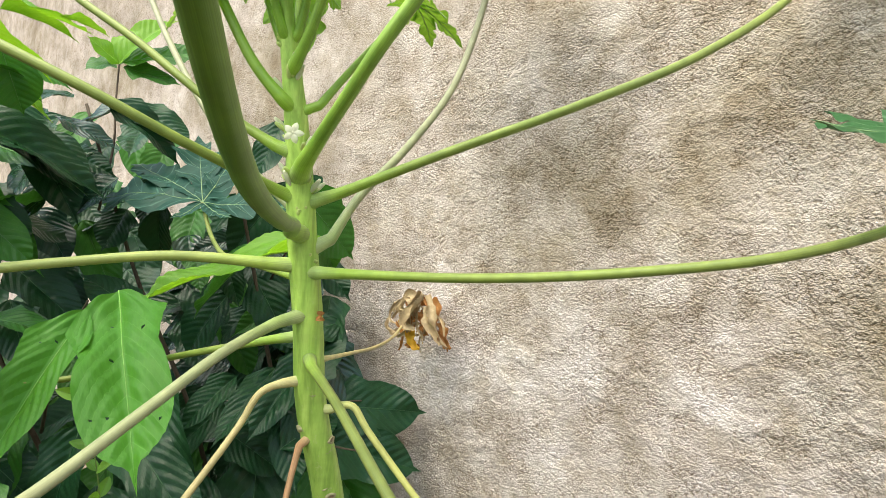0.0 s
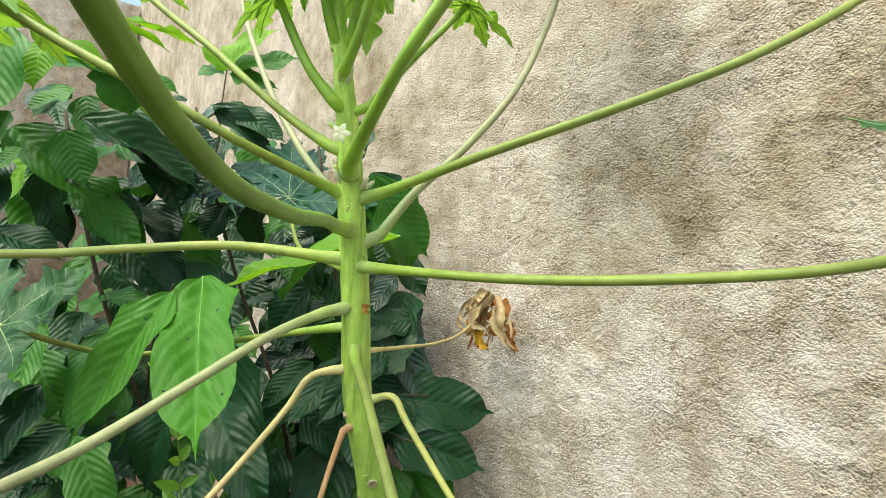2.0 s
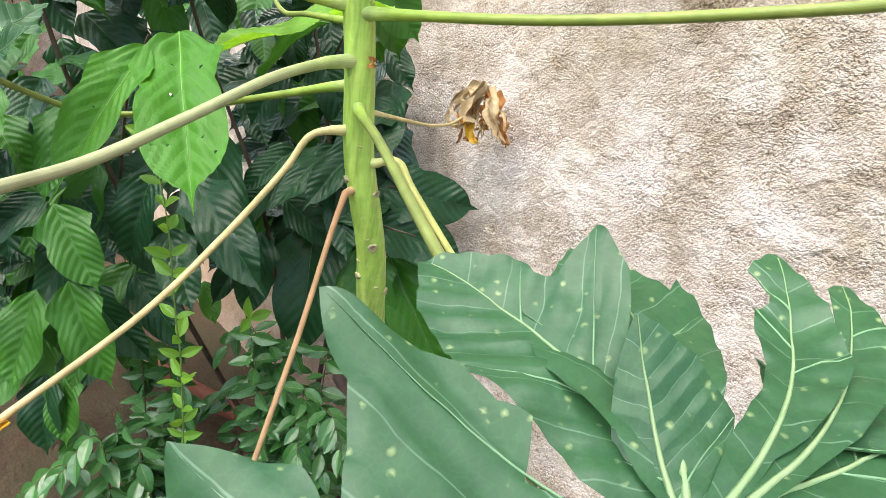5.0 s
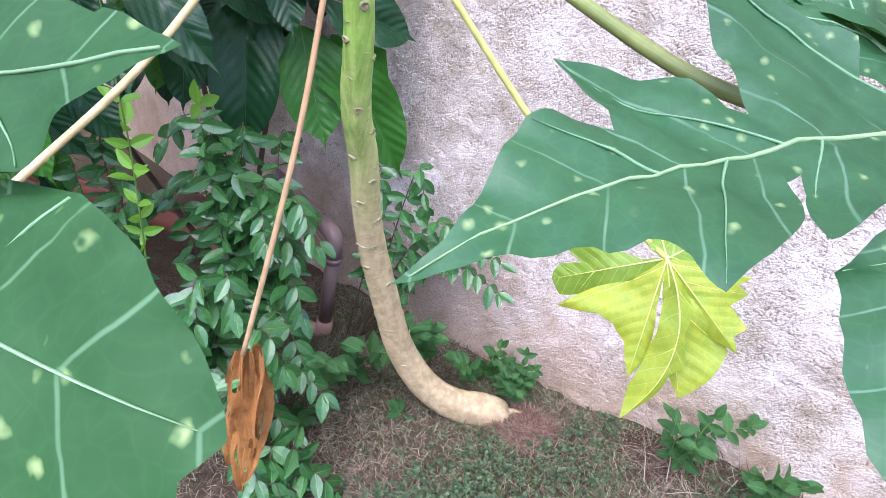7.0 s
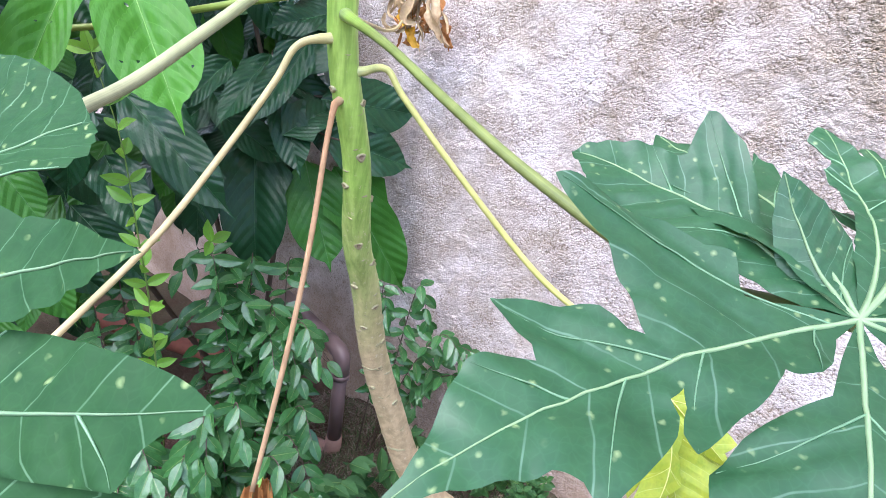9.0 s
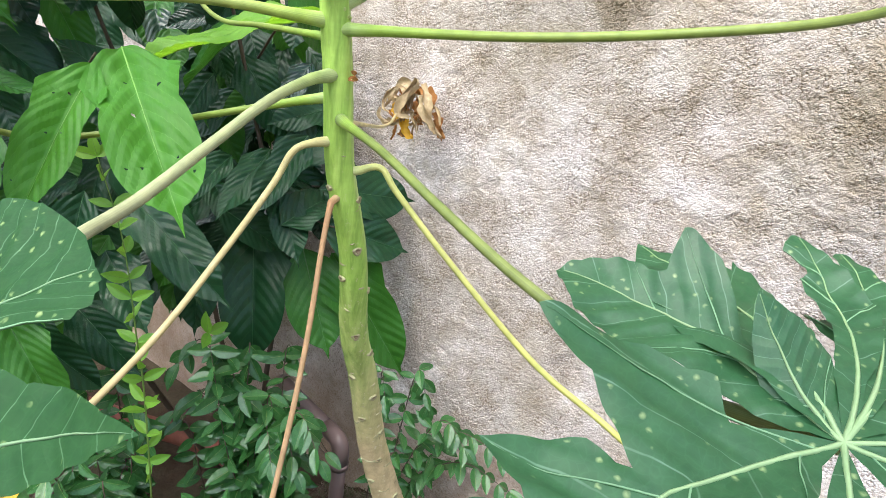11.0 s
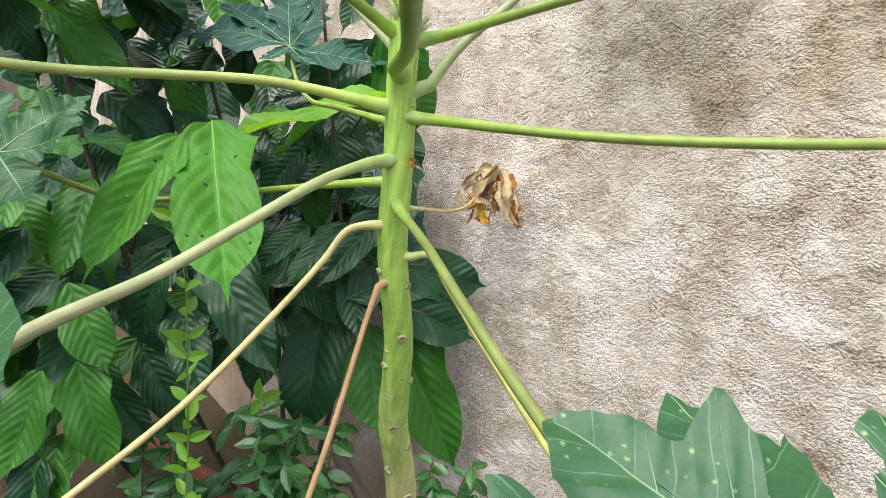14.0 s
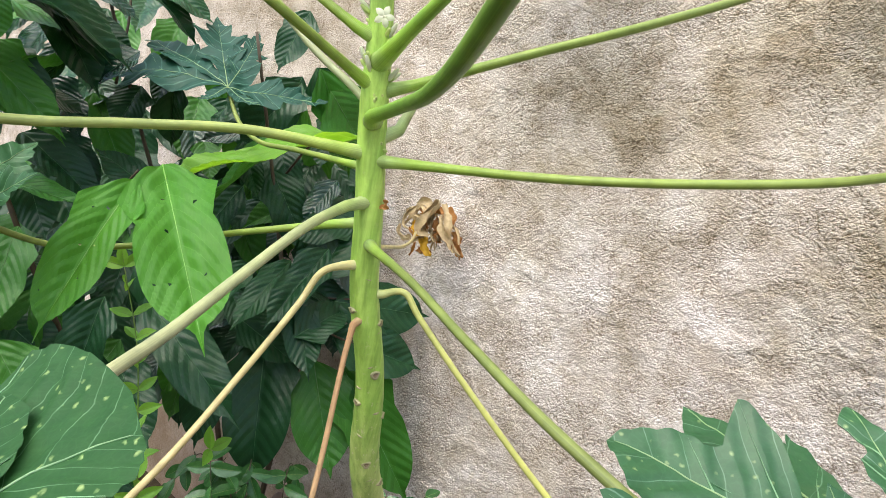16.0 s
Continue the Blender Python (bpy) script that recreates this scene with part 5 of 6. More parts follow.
cacao_leaf((-1.939, 0.768, 2.258), (-1.938, 0.683, 2.323), 0.090, "lime", 0.50)
cacao_leaf((-1.944, 0.760, 2.257), (-1.940, 0.674, 2.234), 0.090, "mid", 0.50)
cacao_leaf((-1.932, 0.777, 2.250), (-1.843, 0.914, 2.220), 0.080, "mid", 0.40)

# stems of the shrub
SPROUT = [(-1.743, 0.671, 1.789), (-1.833, 0.729, 1.985), (-1.887, 0.746, 2.109), (-1.939, 0.768, 2.258)]
STEMS = [
    [(-1.62, 1.12, -0.05), (-1.66, 1.08, 0.5), (-1.72, 0.98, 1.1), (-1.80, 0.80, 1.6), (-1.86, 0.66, 2.1)],
    [(-1.60, 1.14, -0.05), (-1.55, 1.16, 0.5), (-1.48, 1.15, 1.0), (-1.50, 1.05, 1.5), (-1.56, 0.96, 2.0)],
    [(-1.64, 1.10, 0.0), (-1.70, 0.85, 0.5), (-1.72, 0.62, 1.0), (-1.70, 0.42, 1.5), (-1.74, 0.30, 2.0)],
]
for k, line in enumerate(STEMS):
    bm = bmesh.new()
    tube(bm, spline(line, 30), lambda u: 0.011 * (1 - 0.6 * u), 8, wobble=0.12, seed=k)
    bm.transform(SHRUB)
    part("stem", bm, TWIG, shrub)
for k, line in enumerate([[(-1.50, 1.08, 1.25), (-1.38, 1.10, 1.22), (-1.26, 1.12, 1.17), (-1.16, 1.20, 1.15)], [(-1.48, 1.10, 1.30), (-1.36, 1.14, 1.26), (-1.22, 1.22, 1.28)], [(-1.70, 0.55, 1.2), (-1.4, 0.5, 1.45), (-1.15, 0.48, 1.60)], [(-1.55, 1.1, 1.6), (-1.35, 1.05, 1.72), (-1.15, 1.03, 1.74)]]):
    bm = bmesh.new()
    tube(bm, spline(line, 16), lambda u: 0.0045 * (1 - 0.5 * u), 6, wobble=0.12, seed=k + 9)
    bm.transform(SHRUB)
    part("twig", bm, TWIG, shrub)
bm = bmesh.new()
tube(bm, spline(SPROUT, 14), lambda u: 0.004 * (1 - 0.4 * u), 6, wobble=0.1)
bm.transform(SHRUB)
part("twig", bm, TWIG, shrub)
# leaves deeper in the shrub
rnd = random.Random(8)
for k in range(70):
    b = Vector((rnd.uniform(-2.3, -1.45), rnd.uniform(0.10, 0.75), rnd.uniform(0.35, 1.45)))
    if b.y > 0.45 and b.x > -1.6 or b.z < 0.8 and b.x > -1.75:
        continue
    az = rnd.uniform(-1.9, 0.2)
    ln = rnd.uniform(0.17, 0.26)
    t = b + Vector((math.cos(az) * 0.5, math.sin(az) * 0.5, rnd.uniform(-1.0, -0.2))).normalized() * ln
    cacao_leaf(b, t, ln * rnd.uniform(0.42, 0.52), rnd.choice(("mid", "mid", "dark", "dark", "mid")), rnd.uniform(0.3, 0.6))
rnd = random.Random(6)
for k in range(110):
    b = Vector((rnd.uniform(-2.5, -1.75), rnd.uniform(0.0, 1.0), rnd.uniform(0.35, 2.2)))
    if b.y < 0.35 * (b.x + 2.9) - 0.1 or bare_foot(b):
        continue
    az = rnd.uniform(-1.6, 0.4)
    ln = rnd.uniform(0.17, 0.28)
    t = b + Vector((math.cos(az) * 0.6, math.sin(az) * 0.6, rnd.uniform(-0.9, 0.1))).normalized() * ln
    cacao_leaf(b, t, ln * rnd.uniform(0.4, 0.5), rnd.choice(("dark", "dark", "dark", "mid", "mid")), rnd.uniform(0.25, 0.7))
rnd = random.Random(5)
for k in range(130):
    z = rnd.uniform(0.45, 1.75)
    x = rnd.uniform(-2.25, -1.30)
    y = min(1.36, rnd.uniform(0.95, 1.38) + 0.25 * max(0, -1.7 - x))
    if x > -1.42 and z > 1.65:
        continue
    az = rnd.uniform(-2.4, 0.6)
    ln = rnd.uniform(0.16, 0.28)
    b = Vector((x, y, z))
    if bare_foot(b):
        continue
    t = b + Vector((math.cos(az) * 0.55, math.sin(az) * 0.55, rnd.uniform(-0.95, -0.1))).normalized() * ln
    t.y = min(t.y, 1.40)
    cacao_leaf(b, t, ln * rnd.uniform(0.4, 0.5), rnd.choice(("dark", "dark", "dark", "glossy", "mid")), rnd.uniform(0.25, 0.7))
# leaves hanging close to the wall
rnd = random.Random(17)
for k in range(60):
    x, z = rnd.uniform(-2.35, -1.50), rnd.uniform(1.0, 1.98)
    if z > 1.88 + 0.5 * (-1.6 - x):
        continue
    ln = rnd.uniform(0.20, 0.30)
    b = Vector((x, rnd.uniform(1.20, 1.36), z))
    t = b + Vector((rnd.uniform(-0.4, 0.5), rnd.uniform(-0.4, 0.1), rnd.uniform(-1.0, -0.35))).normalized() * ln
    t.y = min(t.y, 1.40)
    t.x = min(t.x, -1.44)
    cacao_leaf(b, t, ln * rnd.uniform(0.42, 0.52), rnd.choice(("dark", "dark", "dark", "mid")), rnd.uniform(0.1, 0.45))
# the far side of the shrub
rnd = random.Random(23)
for k in range(150):
    b = Vector((rnd.uniform(-3.3, -2.1), rnd.uniform(0.1, 1.25), rnd.uniform(0.3, 2.35)))
    if b.y < 0.30 * (b.x + 3.3) - 0.1 or b.z > 1.9 + 0.35 * (-2.1 - b.x) or bare_foot(b):
        continue
    ln = rnd.uniform(0.20, 0.32)
    az = rnd.uniform(-1.6, 0.4)
    t = b + Vector((math.cos(az) * 0.6, math.sin(az) * 0.6, rnd.uniform(-1.0, -0.1))).normalized() * ln
    cacao_leaf(b, t, ln * rnd.uniform(0.42, 0.52), rnd.choice(("dark", "dark", "dark", "mid", "mid")), rnd.uniform(0.2, 0.6))


# ---- dried leaves of the papaya ----
def crumpled(bm, root, direction, length, width, curl, seed, index=0, holes=0.0):
    """A withered lobe: a narrow blade, folded and wrinkled, that curls as it hangs."""
    rnd = random.Random(seed)
    d = Vector(direction).normalized()
    side = d.cross(Vector((0.3, -0.8, 0.5))).normalized()
    p = Vector(root)
    rows, cols = 22, 6
    grid = []
    ph = rnd.random() * 6
    for i in range(rows + 1):
        u = i / rows
        n = side.cross(d).normalized()
        w = width * math.sin(math.pi * (0.08 + 0.90 * u)) ** 0.7
        row = []
        for j in range(-cols, cols + 1):
            q = j / cols
            fold = abs(q) ** 1.4 * w * 0.75 * math.sin(u * 5 + ph) + 0.10 * width * math.sin(q * 9 + u * 14 + ph)
            jag = 1 + 0.16 * smooth_noise(u * 9, q * 3, seed)
            row.append(bm.verts.new(p + side * q * w * jag * 0.8 + n * (fold + 0.10 * width * smooth_noise(u * 12, q * 5, seed + 3))))
        grid.append(row)
        p = p + d * (length / rows)
        d = (d + n * curl / rows + side * 0.5 * (rnd.random() - 0.5) * 0.25).normalized()
        side = (side - d * side.dot(d)).normalized()
    for i in range(rows):
        for j in range(2 * cols):
            if smooth_noise(i * 0.35, j * 0.5, seed + 8) > 0.5 - holes:
                continue
            bm.faces.new((grid[i][j], grid[i + 1][j], grid[i + 1][j + 1], grid[i][j + 1])).material_index = index


bm = bmesh.new()
for k, (dx, ln, w) in enumerate(((-0.10, 0.44, 0.030), (0.02, 0.47, 0.034), (0.10, 0.36, 0.028), (0.0, 0.40, 0.032))):
    crumpled(bm, (-0.618 + dx * 0.06, 0.432 + 0.010 * k, 0.784), (dx * 0.35 - 0.10, 0.015 * (k - 2), -1), ln, w, 0.12 * (k - 2), 60 + k, holes=0.14)
bm.transform(TREE)
part("dry_leaf", bm, BROWN_DRY, brown_stalk, "withered brown curled leaf")



def ribbon(bm, points, width, seed, index=0, scoop=0.7):
    """A dried lobe drawn out along a curve: a thin blade with rolled, frilled edges."""
    rnd = random.Random(seed)
    path = spline(points, 30)
    cols = 5
    ph = rnd.random() * 6
    grid = []
    for i, p in enumerate(path):
        u = i / 30
        d = (path[min(i + 1, 30)] - path[max(i - 1, 0)]).normalized()
        front = Vector((0.35, -0.9, 0.2))
        front = (front - d * front.dot(d)).normalized()
        side = d.cross(front).normalized()
        turn = 0.9 * math.sin(u * 4 + ph)
        side, front = side * math.cos(turn) + front * math.sin(turn), front * math.cos(turn) - side * math.sin(turn)
        w = width * (0.35 + 0.65 * math.sin(math.pi * min(1, 0.1 + 0.85 * u)) ** 0.8)
        row = []
        for j in range(-cols, cols + 1):
            q = j / cols
            frill = 0.35 * q * q * math.sin(u * 21 + ph + (2 if q > 0 else 0)) + 0.16 * smooth_noise(u * 14, q * 4, seed)
            row.append(bm.verts.new(p + side * w * q * (1 - 0.25 * scoop * q * q) + front * w * (scoop * q * q + frill)))
        grid.append(row)
    for a, b in zip(grid, grid[1:]):
        for j in range(2 * cols):
            bm.faces.new((a[j], b[j], b[j + 1], a[j + 1])).material_index = index


bm = bmesh.new()
hub = Vector((-1.172, 1.335, 1.505))
TWISTS = [
    ([(0, 0, 0), (16, 20, 45), (0, 25, 70), (-34, 30, 60), (-46, 20, 25), (-72, 25, 3)], 0.013, 0),
    ([(12, 10, 40), (-6, 5, 55), (-22, 8, 35), (-28, 12, 10)], 0.011, 0),
    ([(-20, 30, 62), (-60, 40, 50), (-78, 40, 32), (-80, 35, 15)], 0.011, 0),
    ([(0, 0, 0), (12, -10, 25), (48, 0, 76), (60, -10, 60), (36, -22, 30), (22, -25, 0), (46, -15, -12)], 0.017, 0),
    ([(52, 10, 75), (40, -5, 45), (18, 0, 15)], 0.012, 0),
    ([(54, 15, 74), (78, 5, 45), (96, 0, 20), (108, 5, -15), (132, 15, -44)], 0.014, 0),
    ([(72, 0, 50), (84, -12, 15), (100, -5, -18), (116, 5, -40)], 0.012, 0),
    ([(96, 20, 10), (112, 20, -20), (136, 25, -46)], 0.017, 2),
    ([(30, 20, 30), (60, 10, 10), (62, 15, -25)], 0.018, 2),
    ([(20, 30, 50), (70, 30, 40), (80, 30, 0)], 0.022, 2),
    ([(-30, 35, 40), (0, 30, 20), (10, 25, -10)], 0.016, 2),
    ([(-4, 5, -8), (20, -8, -26), (34, -6, -42), (54, 0, -56)], 0.016, 1),
    ([(-24, 12, 20), (-22, 8, 0), (-6, 5, -20)], 0.009, 1),
    ([(-2, 10, -50), (20, 5, -60), (46, 8, -52)], 0.012, 2),
]
for k, (pts, w, idx) in enumerate(TWISTS):
    ribbon(bm, [hub + Vector((a, b, c)) * 0.00118 for a, b, c in pts], w * 1.15, 80 + k, idx)
rnd = random.Random(44)
for k in range(16):
    a0 = rnd.uniform(-75, 85)
    q = Vector((a0, rnd.uniform(-15, 25), rnd.uniform(5, 62) - 0.25 * abs(a0)))
    turn = rnd.uniform(0, 6.28)
    pts = []
    for j in range(6):
        pts.append(hub + q * 0.00118)
        turn += rnd.uniform(0.5, 1.3) * (1 if k % 2 else -1)
        q = q + Vector((math.cos(turn) * 15 + a0 * 0.05, rnd.uniform(-6, 6), math.sin(turn) * 12 - 10))
    ribbon(bm, pts, rnd.uniform(0.004, 0.010), 120 + k, 2 if k % 6 == 0 else 0, 1.1)
bm.transform(TREE)
part("dry_leaf", bm, [TAN_DRY, AMBER_DRY, BROWN_DRY], thin_stalk, "dried tan and amber leaf curled against the wall")

bm = bmesh.new()
for k in range(3):
    crumpled(bm, straw_path[-1] + Vector((0, 0.01 * k, 0)), (-0.2 + 0.2 * k, -0.8, -0.5), 0.10, 0.022, 1.5, 95 + k, 0)
bm.transform(TREE)
part("dry_leaf", bm, [AMBER_DRY], straw_stalk, "shrivelled yellow leaf rest")

bm = bmesh.new()
crumpled(bm, (-0.722, 0.690, 1.605), (0.8, 0.35, 0.25), 0.03, 0.008, 2.0, 99)
bm.transform(TREE)
part("dry_stub", bm, BROWN_DRY, papaya, "dry brown stub of a fallen stalk")


# ---- leaf scars on the trunk ----
def scar_mesh(name, wide, high):
    bm = bmesh.new()
    n = 14
    rim, inner, core = [], [], []
    for k in range(n):
        a = 2 * math.pi * k / n
        y = math.sin(a) * high * (1.25 if math.sin(a) < 0 else 0.6)
        x = math.cos(a) * wide * (1 - 0.35 * max(0, -math.sin(a))) * (1 + 0.08 * math.sin(k * 2.7))
        rim.append(bm.verts.new((x, y, -0.002)))
        inner.append(bm.verts.new((x * 0.78, y * 0.78, 0.0022)))
        core.append(bm.verts.new((x * 0.5, y * 0.5, 0.0008)))
    c = bm.verts.new((0, 0, 0.0012))
    for k in range(n):
        j = (k + 1) % n
        bm.faces.new((rim[k], rim[j], inner[j], inner[k]))
        bm.faces.new((inner[k], inner[j], core[j], core[k]))
        bm.faces.new((core[k], core[j], c)).material_index = 1
    return mesh_of(name, bm, [SCAR, SCAR_CORE])


def crescent_mesh(name, wide, high):
    """A raised ridge left by an old stalk."""
    bm = bmesh.new()
    rows = []
    for k in range(11):
        u = k / 10 * 2 - 1
        x, y = u * wide, -0.4 * high * (1 - u * u)
        t = high * (0.42 + 0.16 * math.sin(k * 2.3)) * (1 - 0.85 * u * u)
        z = -13.0 * x * x
        y += 0.0012 * math.sin(k * 1.7)
        rows.append([bm.verts.new((x, y + t, z - 0.001)), bm.verts.new((x, y, z + 0.0018)), bm.verts.new((x, y - t * 0.8, z - 0.001))])
    for a, b in zip(rows, rows[1:]):
        bm.faces.new((a[0], b[0], b[1], a[1]))
        bm.faces.new((a[1], b[1], b[2], a[2]))
    return mesh_of(name, bm, [SCAR])


HEART = scar_mesh("leaf_scar", 0.0100, 0.0105)
RIDGE = [crescent_mesh("leaf_scar", 0.017, 0.008), crescent_mesh("leaf_scar", 0.021, 0.011), crescent_mesh("leaf_scar", 0.014, 0.006)]


def on_trunk(z, ang, off=0.0):
    """A pose on the bark: x round the trunk, y up, z outwards."""
    c, r = trunk_at(z)
    i = min(range(len(trunk_path)), key=lambda j: (trunk_path[j] - c).length)
    up = (trunk_path[min(i + 1, 190)] - trunk_path[max(i - 1, 0)]).normalized()
    out = Vector((math.cos(ang), math.sin(ang), 0))
    out = (out - up * out.dot(up)).normalized()
    x = up.cross(out).normalized()
    m = Matrix((x, up, out)).transposed().to_4x4()
    m.translation = c + out * (r * 1.0 + off)
    return m


FACING = math.atan2(-0.62, 0.78)
for z, da in ((1.298, 0.25), (1.102, 0.0)):
    placed("leaf_scar", HEART, TREE @ on_trunk(z, FACING + da, 0.0005), trunk, "heart-shaped scar of a fallen leaf")
for z, da in ((1.425, -1.25), (1.385, 1.15), (1.235, -1.1), (1.195, 1.3), (1.045, 1.0), (0.985, -0.9), (0.930, 0.45), (0.865, -0.5), (0.80, 0.9), (0.735, 0.1), (0.665, -0.8), (0.60, 0.6)):
    placed("leaf_scar", HEART, TREE @ on_trunk(z, FACING + da, 0.0005) @ Matrix.Diagonal((1.1, 0.7, 1.3, 1)), trunk)
rnd = random.Random(12)
for k in range(62):
    z = 0.17 + 1.36 * (k / 62) ** 0.85
    ang = FACING + ((k * 2.39996) % (2 * math.pi)) - math.pi
    if abs(z - 1.298) < 0.02 or abs(z - 1.102) < 0.02:
        continue
    f = 1.4 if z < 0.5 else (1.1 if z < 0.9 else 0.55)
    tip = Matrix.Rotation(rnd.uniform(-0.35, 0.35), 4, "Z")
    placed("leaf_scar", RIDGE[k % 3], TREE @ on_trunk(z, ang, 0.0004) @ tip @ Matrix.Diagonal((f * rnd.uniform(0.5, 1.1), f * rnd.uniform(0.4, 1.0), 1, 1)), trunk)


# ---- flowers and buds ----
def petal_flower(name):
    bm = bmesh.new()
    for k in range(5):
        a = 2 * math.pi * k / 5
        rows = []
        for i in range(7):
            u = i / 6
            w = 0.0052 * math.sin(math.pi * (0.12 + 0.86 * u)) ** 0.8
            z = 0.004 - 0.006 * (u - 0.3) ** 2
            r = 0.002 + 0.0145 * u
            rows.append([bm.verts.new((r * math.cos(a) - q * w * math.sin(a), r * math.sin(a) + q * w * math.cos(a), z - abs(q) * 0.0012)) for q in (-1, -0.5, 0, 0.5, 1)])
        for p, q in zip(rows, rows[1:]):
            for j in range(4):
                bm.faces.new((p[j], q[j], q[j + 1], p[j + 1]))
    tube(bm, [Vector((0, 0, -0.014)), Vector((0, 0, -0.004)), Vector((0, 0, 0.003))], lambda u: 0.0018 + 0.0012 * u, 8)
    return mesh_of(name, bm, [PETAL])


def bud_mesh(name, ln, r):
    bm = bmesh.new()
    tube(bm, [Vector((0, 0, ln * k / 8)) for k in range(9)], lambda u: r * (0.35 + 0.65 * math.sin(math.pi * min(0.97, 0.12 + 0.8 * u)) ** 0.8), 9)
    return mesh_of(name, bm, [BUD])


FLOWER = petal_flower("flower")
BUDS = [bud_mesh("flower_bud", 0.020, 0.0038), bud_mesh("flower_bud", 0.013, 0.0033), bud_mesh("flower_bud", 0.008, 0.0027)]
PALE_BUD = mesh_of("flower_bud", (lambda b: (tube(b, [Vector((0, 0, 0.026 * k / 8)) for k in range(9)], lambda u: 0.0045 * (0.4 + 0.6 * math.sin(math.pi * min(0.97, 0.1 + 0.85 * u))), 9), b)[1])(bmesh.new()), [PETAL])
placed("flower", FLOWER, TREE @ frame_of((-0.680, 0.602, 1.893), (0.3, 0.2, 1), (0.75, -0.62, 0.25)) , papaya, "open cream star-shaped flower")
rnd = random.Random(3)


def bud_cluster(z, way, count, big=False):
    """Buds in the angle between a stalk and the trunk."""
    c, r = trunk_at(z)
    out = Vector((way[0], way[1], 0)).normalized()
    for k in range(count):
        turned = Matrix.Rotation(rnd.uniform(-0.55, 0.55), 3, "Z") @ out
        d = (turned * rnd.uniform(0.5, 1.0) + Vector((0, 0, rnd.uniform(0.5, 1.1)))).normalized()
        pos = c + turned * (r * 0.9) + Vector((0, 0, rnd.uniform(-0.006, 0.012)))
        m = frame_of(pos, d.orthogonal(), d)
        placed("flower_bud", PALE_BUD if big and k < 2 else BUDS[rnd.choice((0, 1, 1, 2)) if big else 2], TREE @ m, papaya)


for z, way, n, big in ((1.892, (-0.065, -0.053), 7, True), (1.824, (-0.03, -0.10), 8, True), (1.868, (0.083, -0.019), 7, True), (1.815, (0.18, 0.12), 6, True), (1.772, (0.17, -0.11), 4, False), (1.702, (0.30, 0.08), 3, False), (1.955, (-0.035, -0.045), 7, True), (1.985, (0.05, -0.03), 6, True), (2.03, (0.0, -0.03), 6, False)):
    bud_cluster(z, way, n, big)


# ---- small glossy shrubs, twining sprig and weeds ----
def small_leaf_mesh(name, mats, wide=0.42, bend=0.25, toothed=0.0):
    bm = bmesh.new()
    rows, cols = 14, 3
    grid = []
    for i in range(rows + 1):
        u = i / rows
        w = wide / 2 * math.sin(math.pi * u ** 0.85) ** 0.85 * (1 + toothed * (1 if i % 2 else -1)) + 0.004
        grid.append([bm.verts.new((u, w * j / cols, -bend * u * u * 0.5 + 0.28 * abs(w * j / cols) - 0.012 * (1 if j == 0 else 0) + 0.01 * math.sin(u * 24) * abs(j) / cols)) for j in range(-cols, cols + 1)])
    for i in range(rows):
        for j in range(2 * cols):
            bm.faces.new((grid[i][j], grid[i + 1][j], grid[i + 1][j + 1], grid[i][j + 1]))
    rib = [Vector((k / 8, 0, -bend * (k / 8) ** 2 * 0.5 - 0.012)) for k in range(9)]
    strip(bm, rib, [Vector((0, 0, 1))] * 9, 0.014, 1, 0.004)
    return mesh_of(name, bm, [*mats, GREEN_TWIG])


SMALL = [small_leaf_mesh("leaf", [SMALL_LEAF], 0.45, b) for b in (0.1, 0.3, 0.5)]
SMALL_NEW = [small_leaf_mesh("leaf", [SMALL_YOUNG], 0.44, b) for b in (0.1, 0.35)]
WEEDY = [small_leaf_mesh("leaf", [WEED], 0.55, b, 0.06) for b in (0.1, 0.4)]


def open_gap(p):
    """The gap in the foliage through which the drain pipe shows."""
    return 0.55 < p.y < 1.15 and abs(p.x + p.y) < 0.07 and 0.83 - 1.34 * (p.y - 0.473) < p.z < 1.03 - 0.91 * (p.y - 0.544)


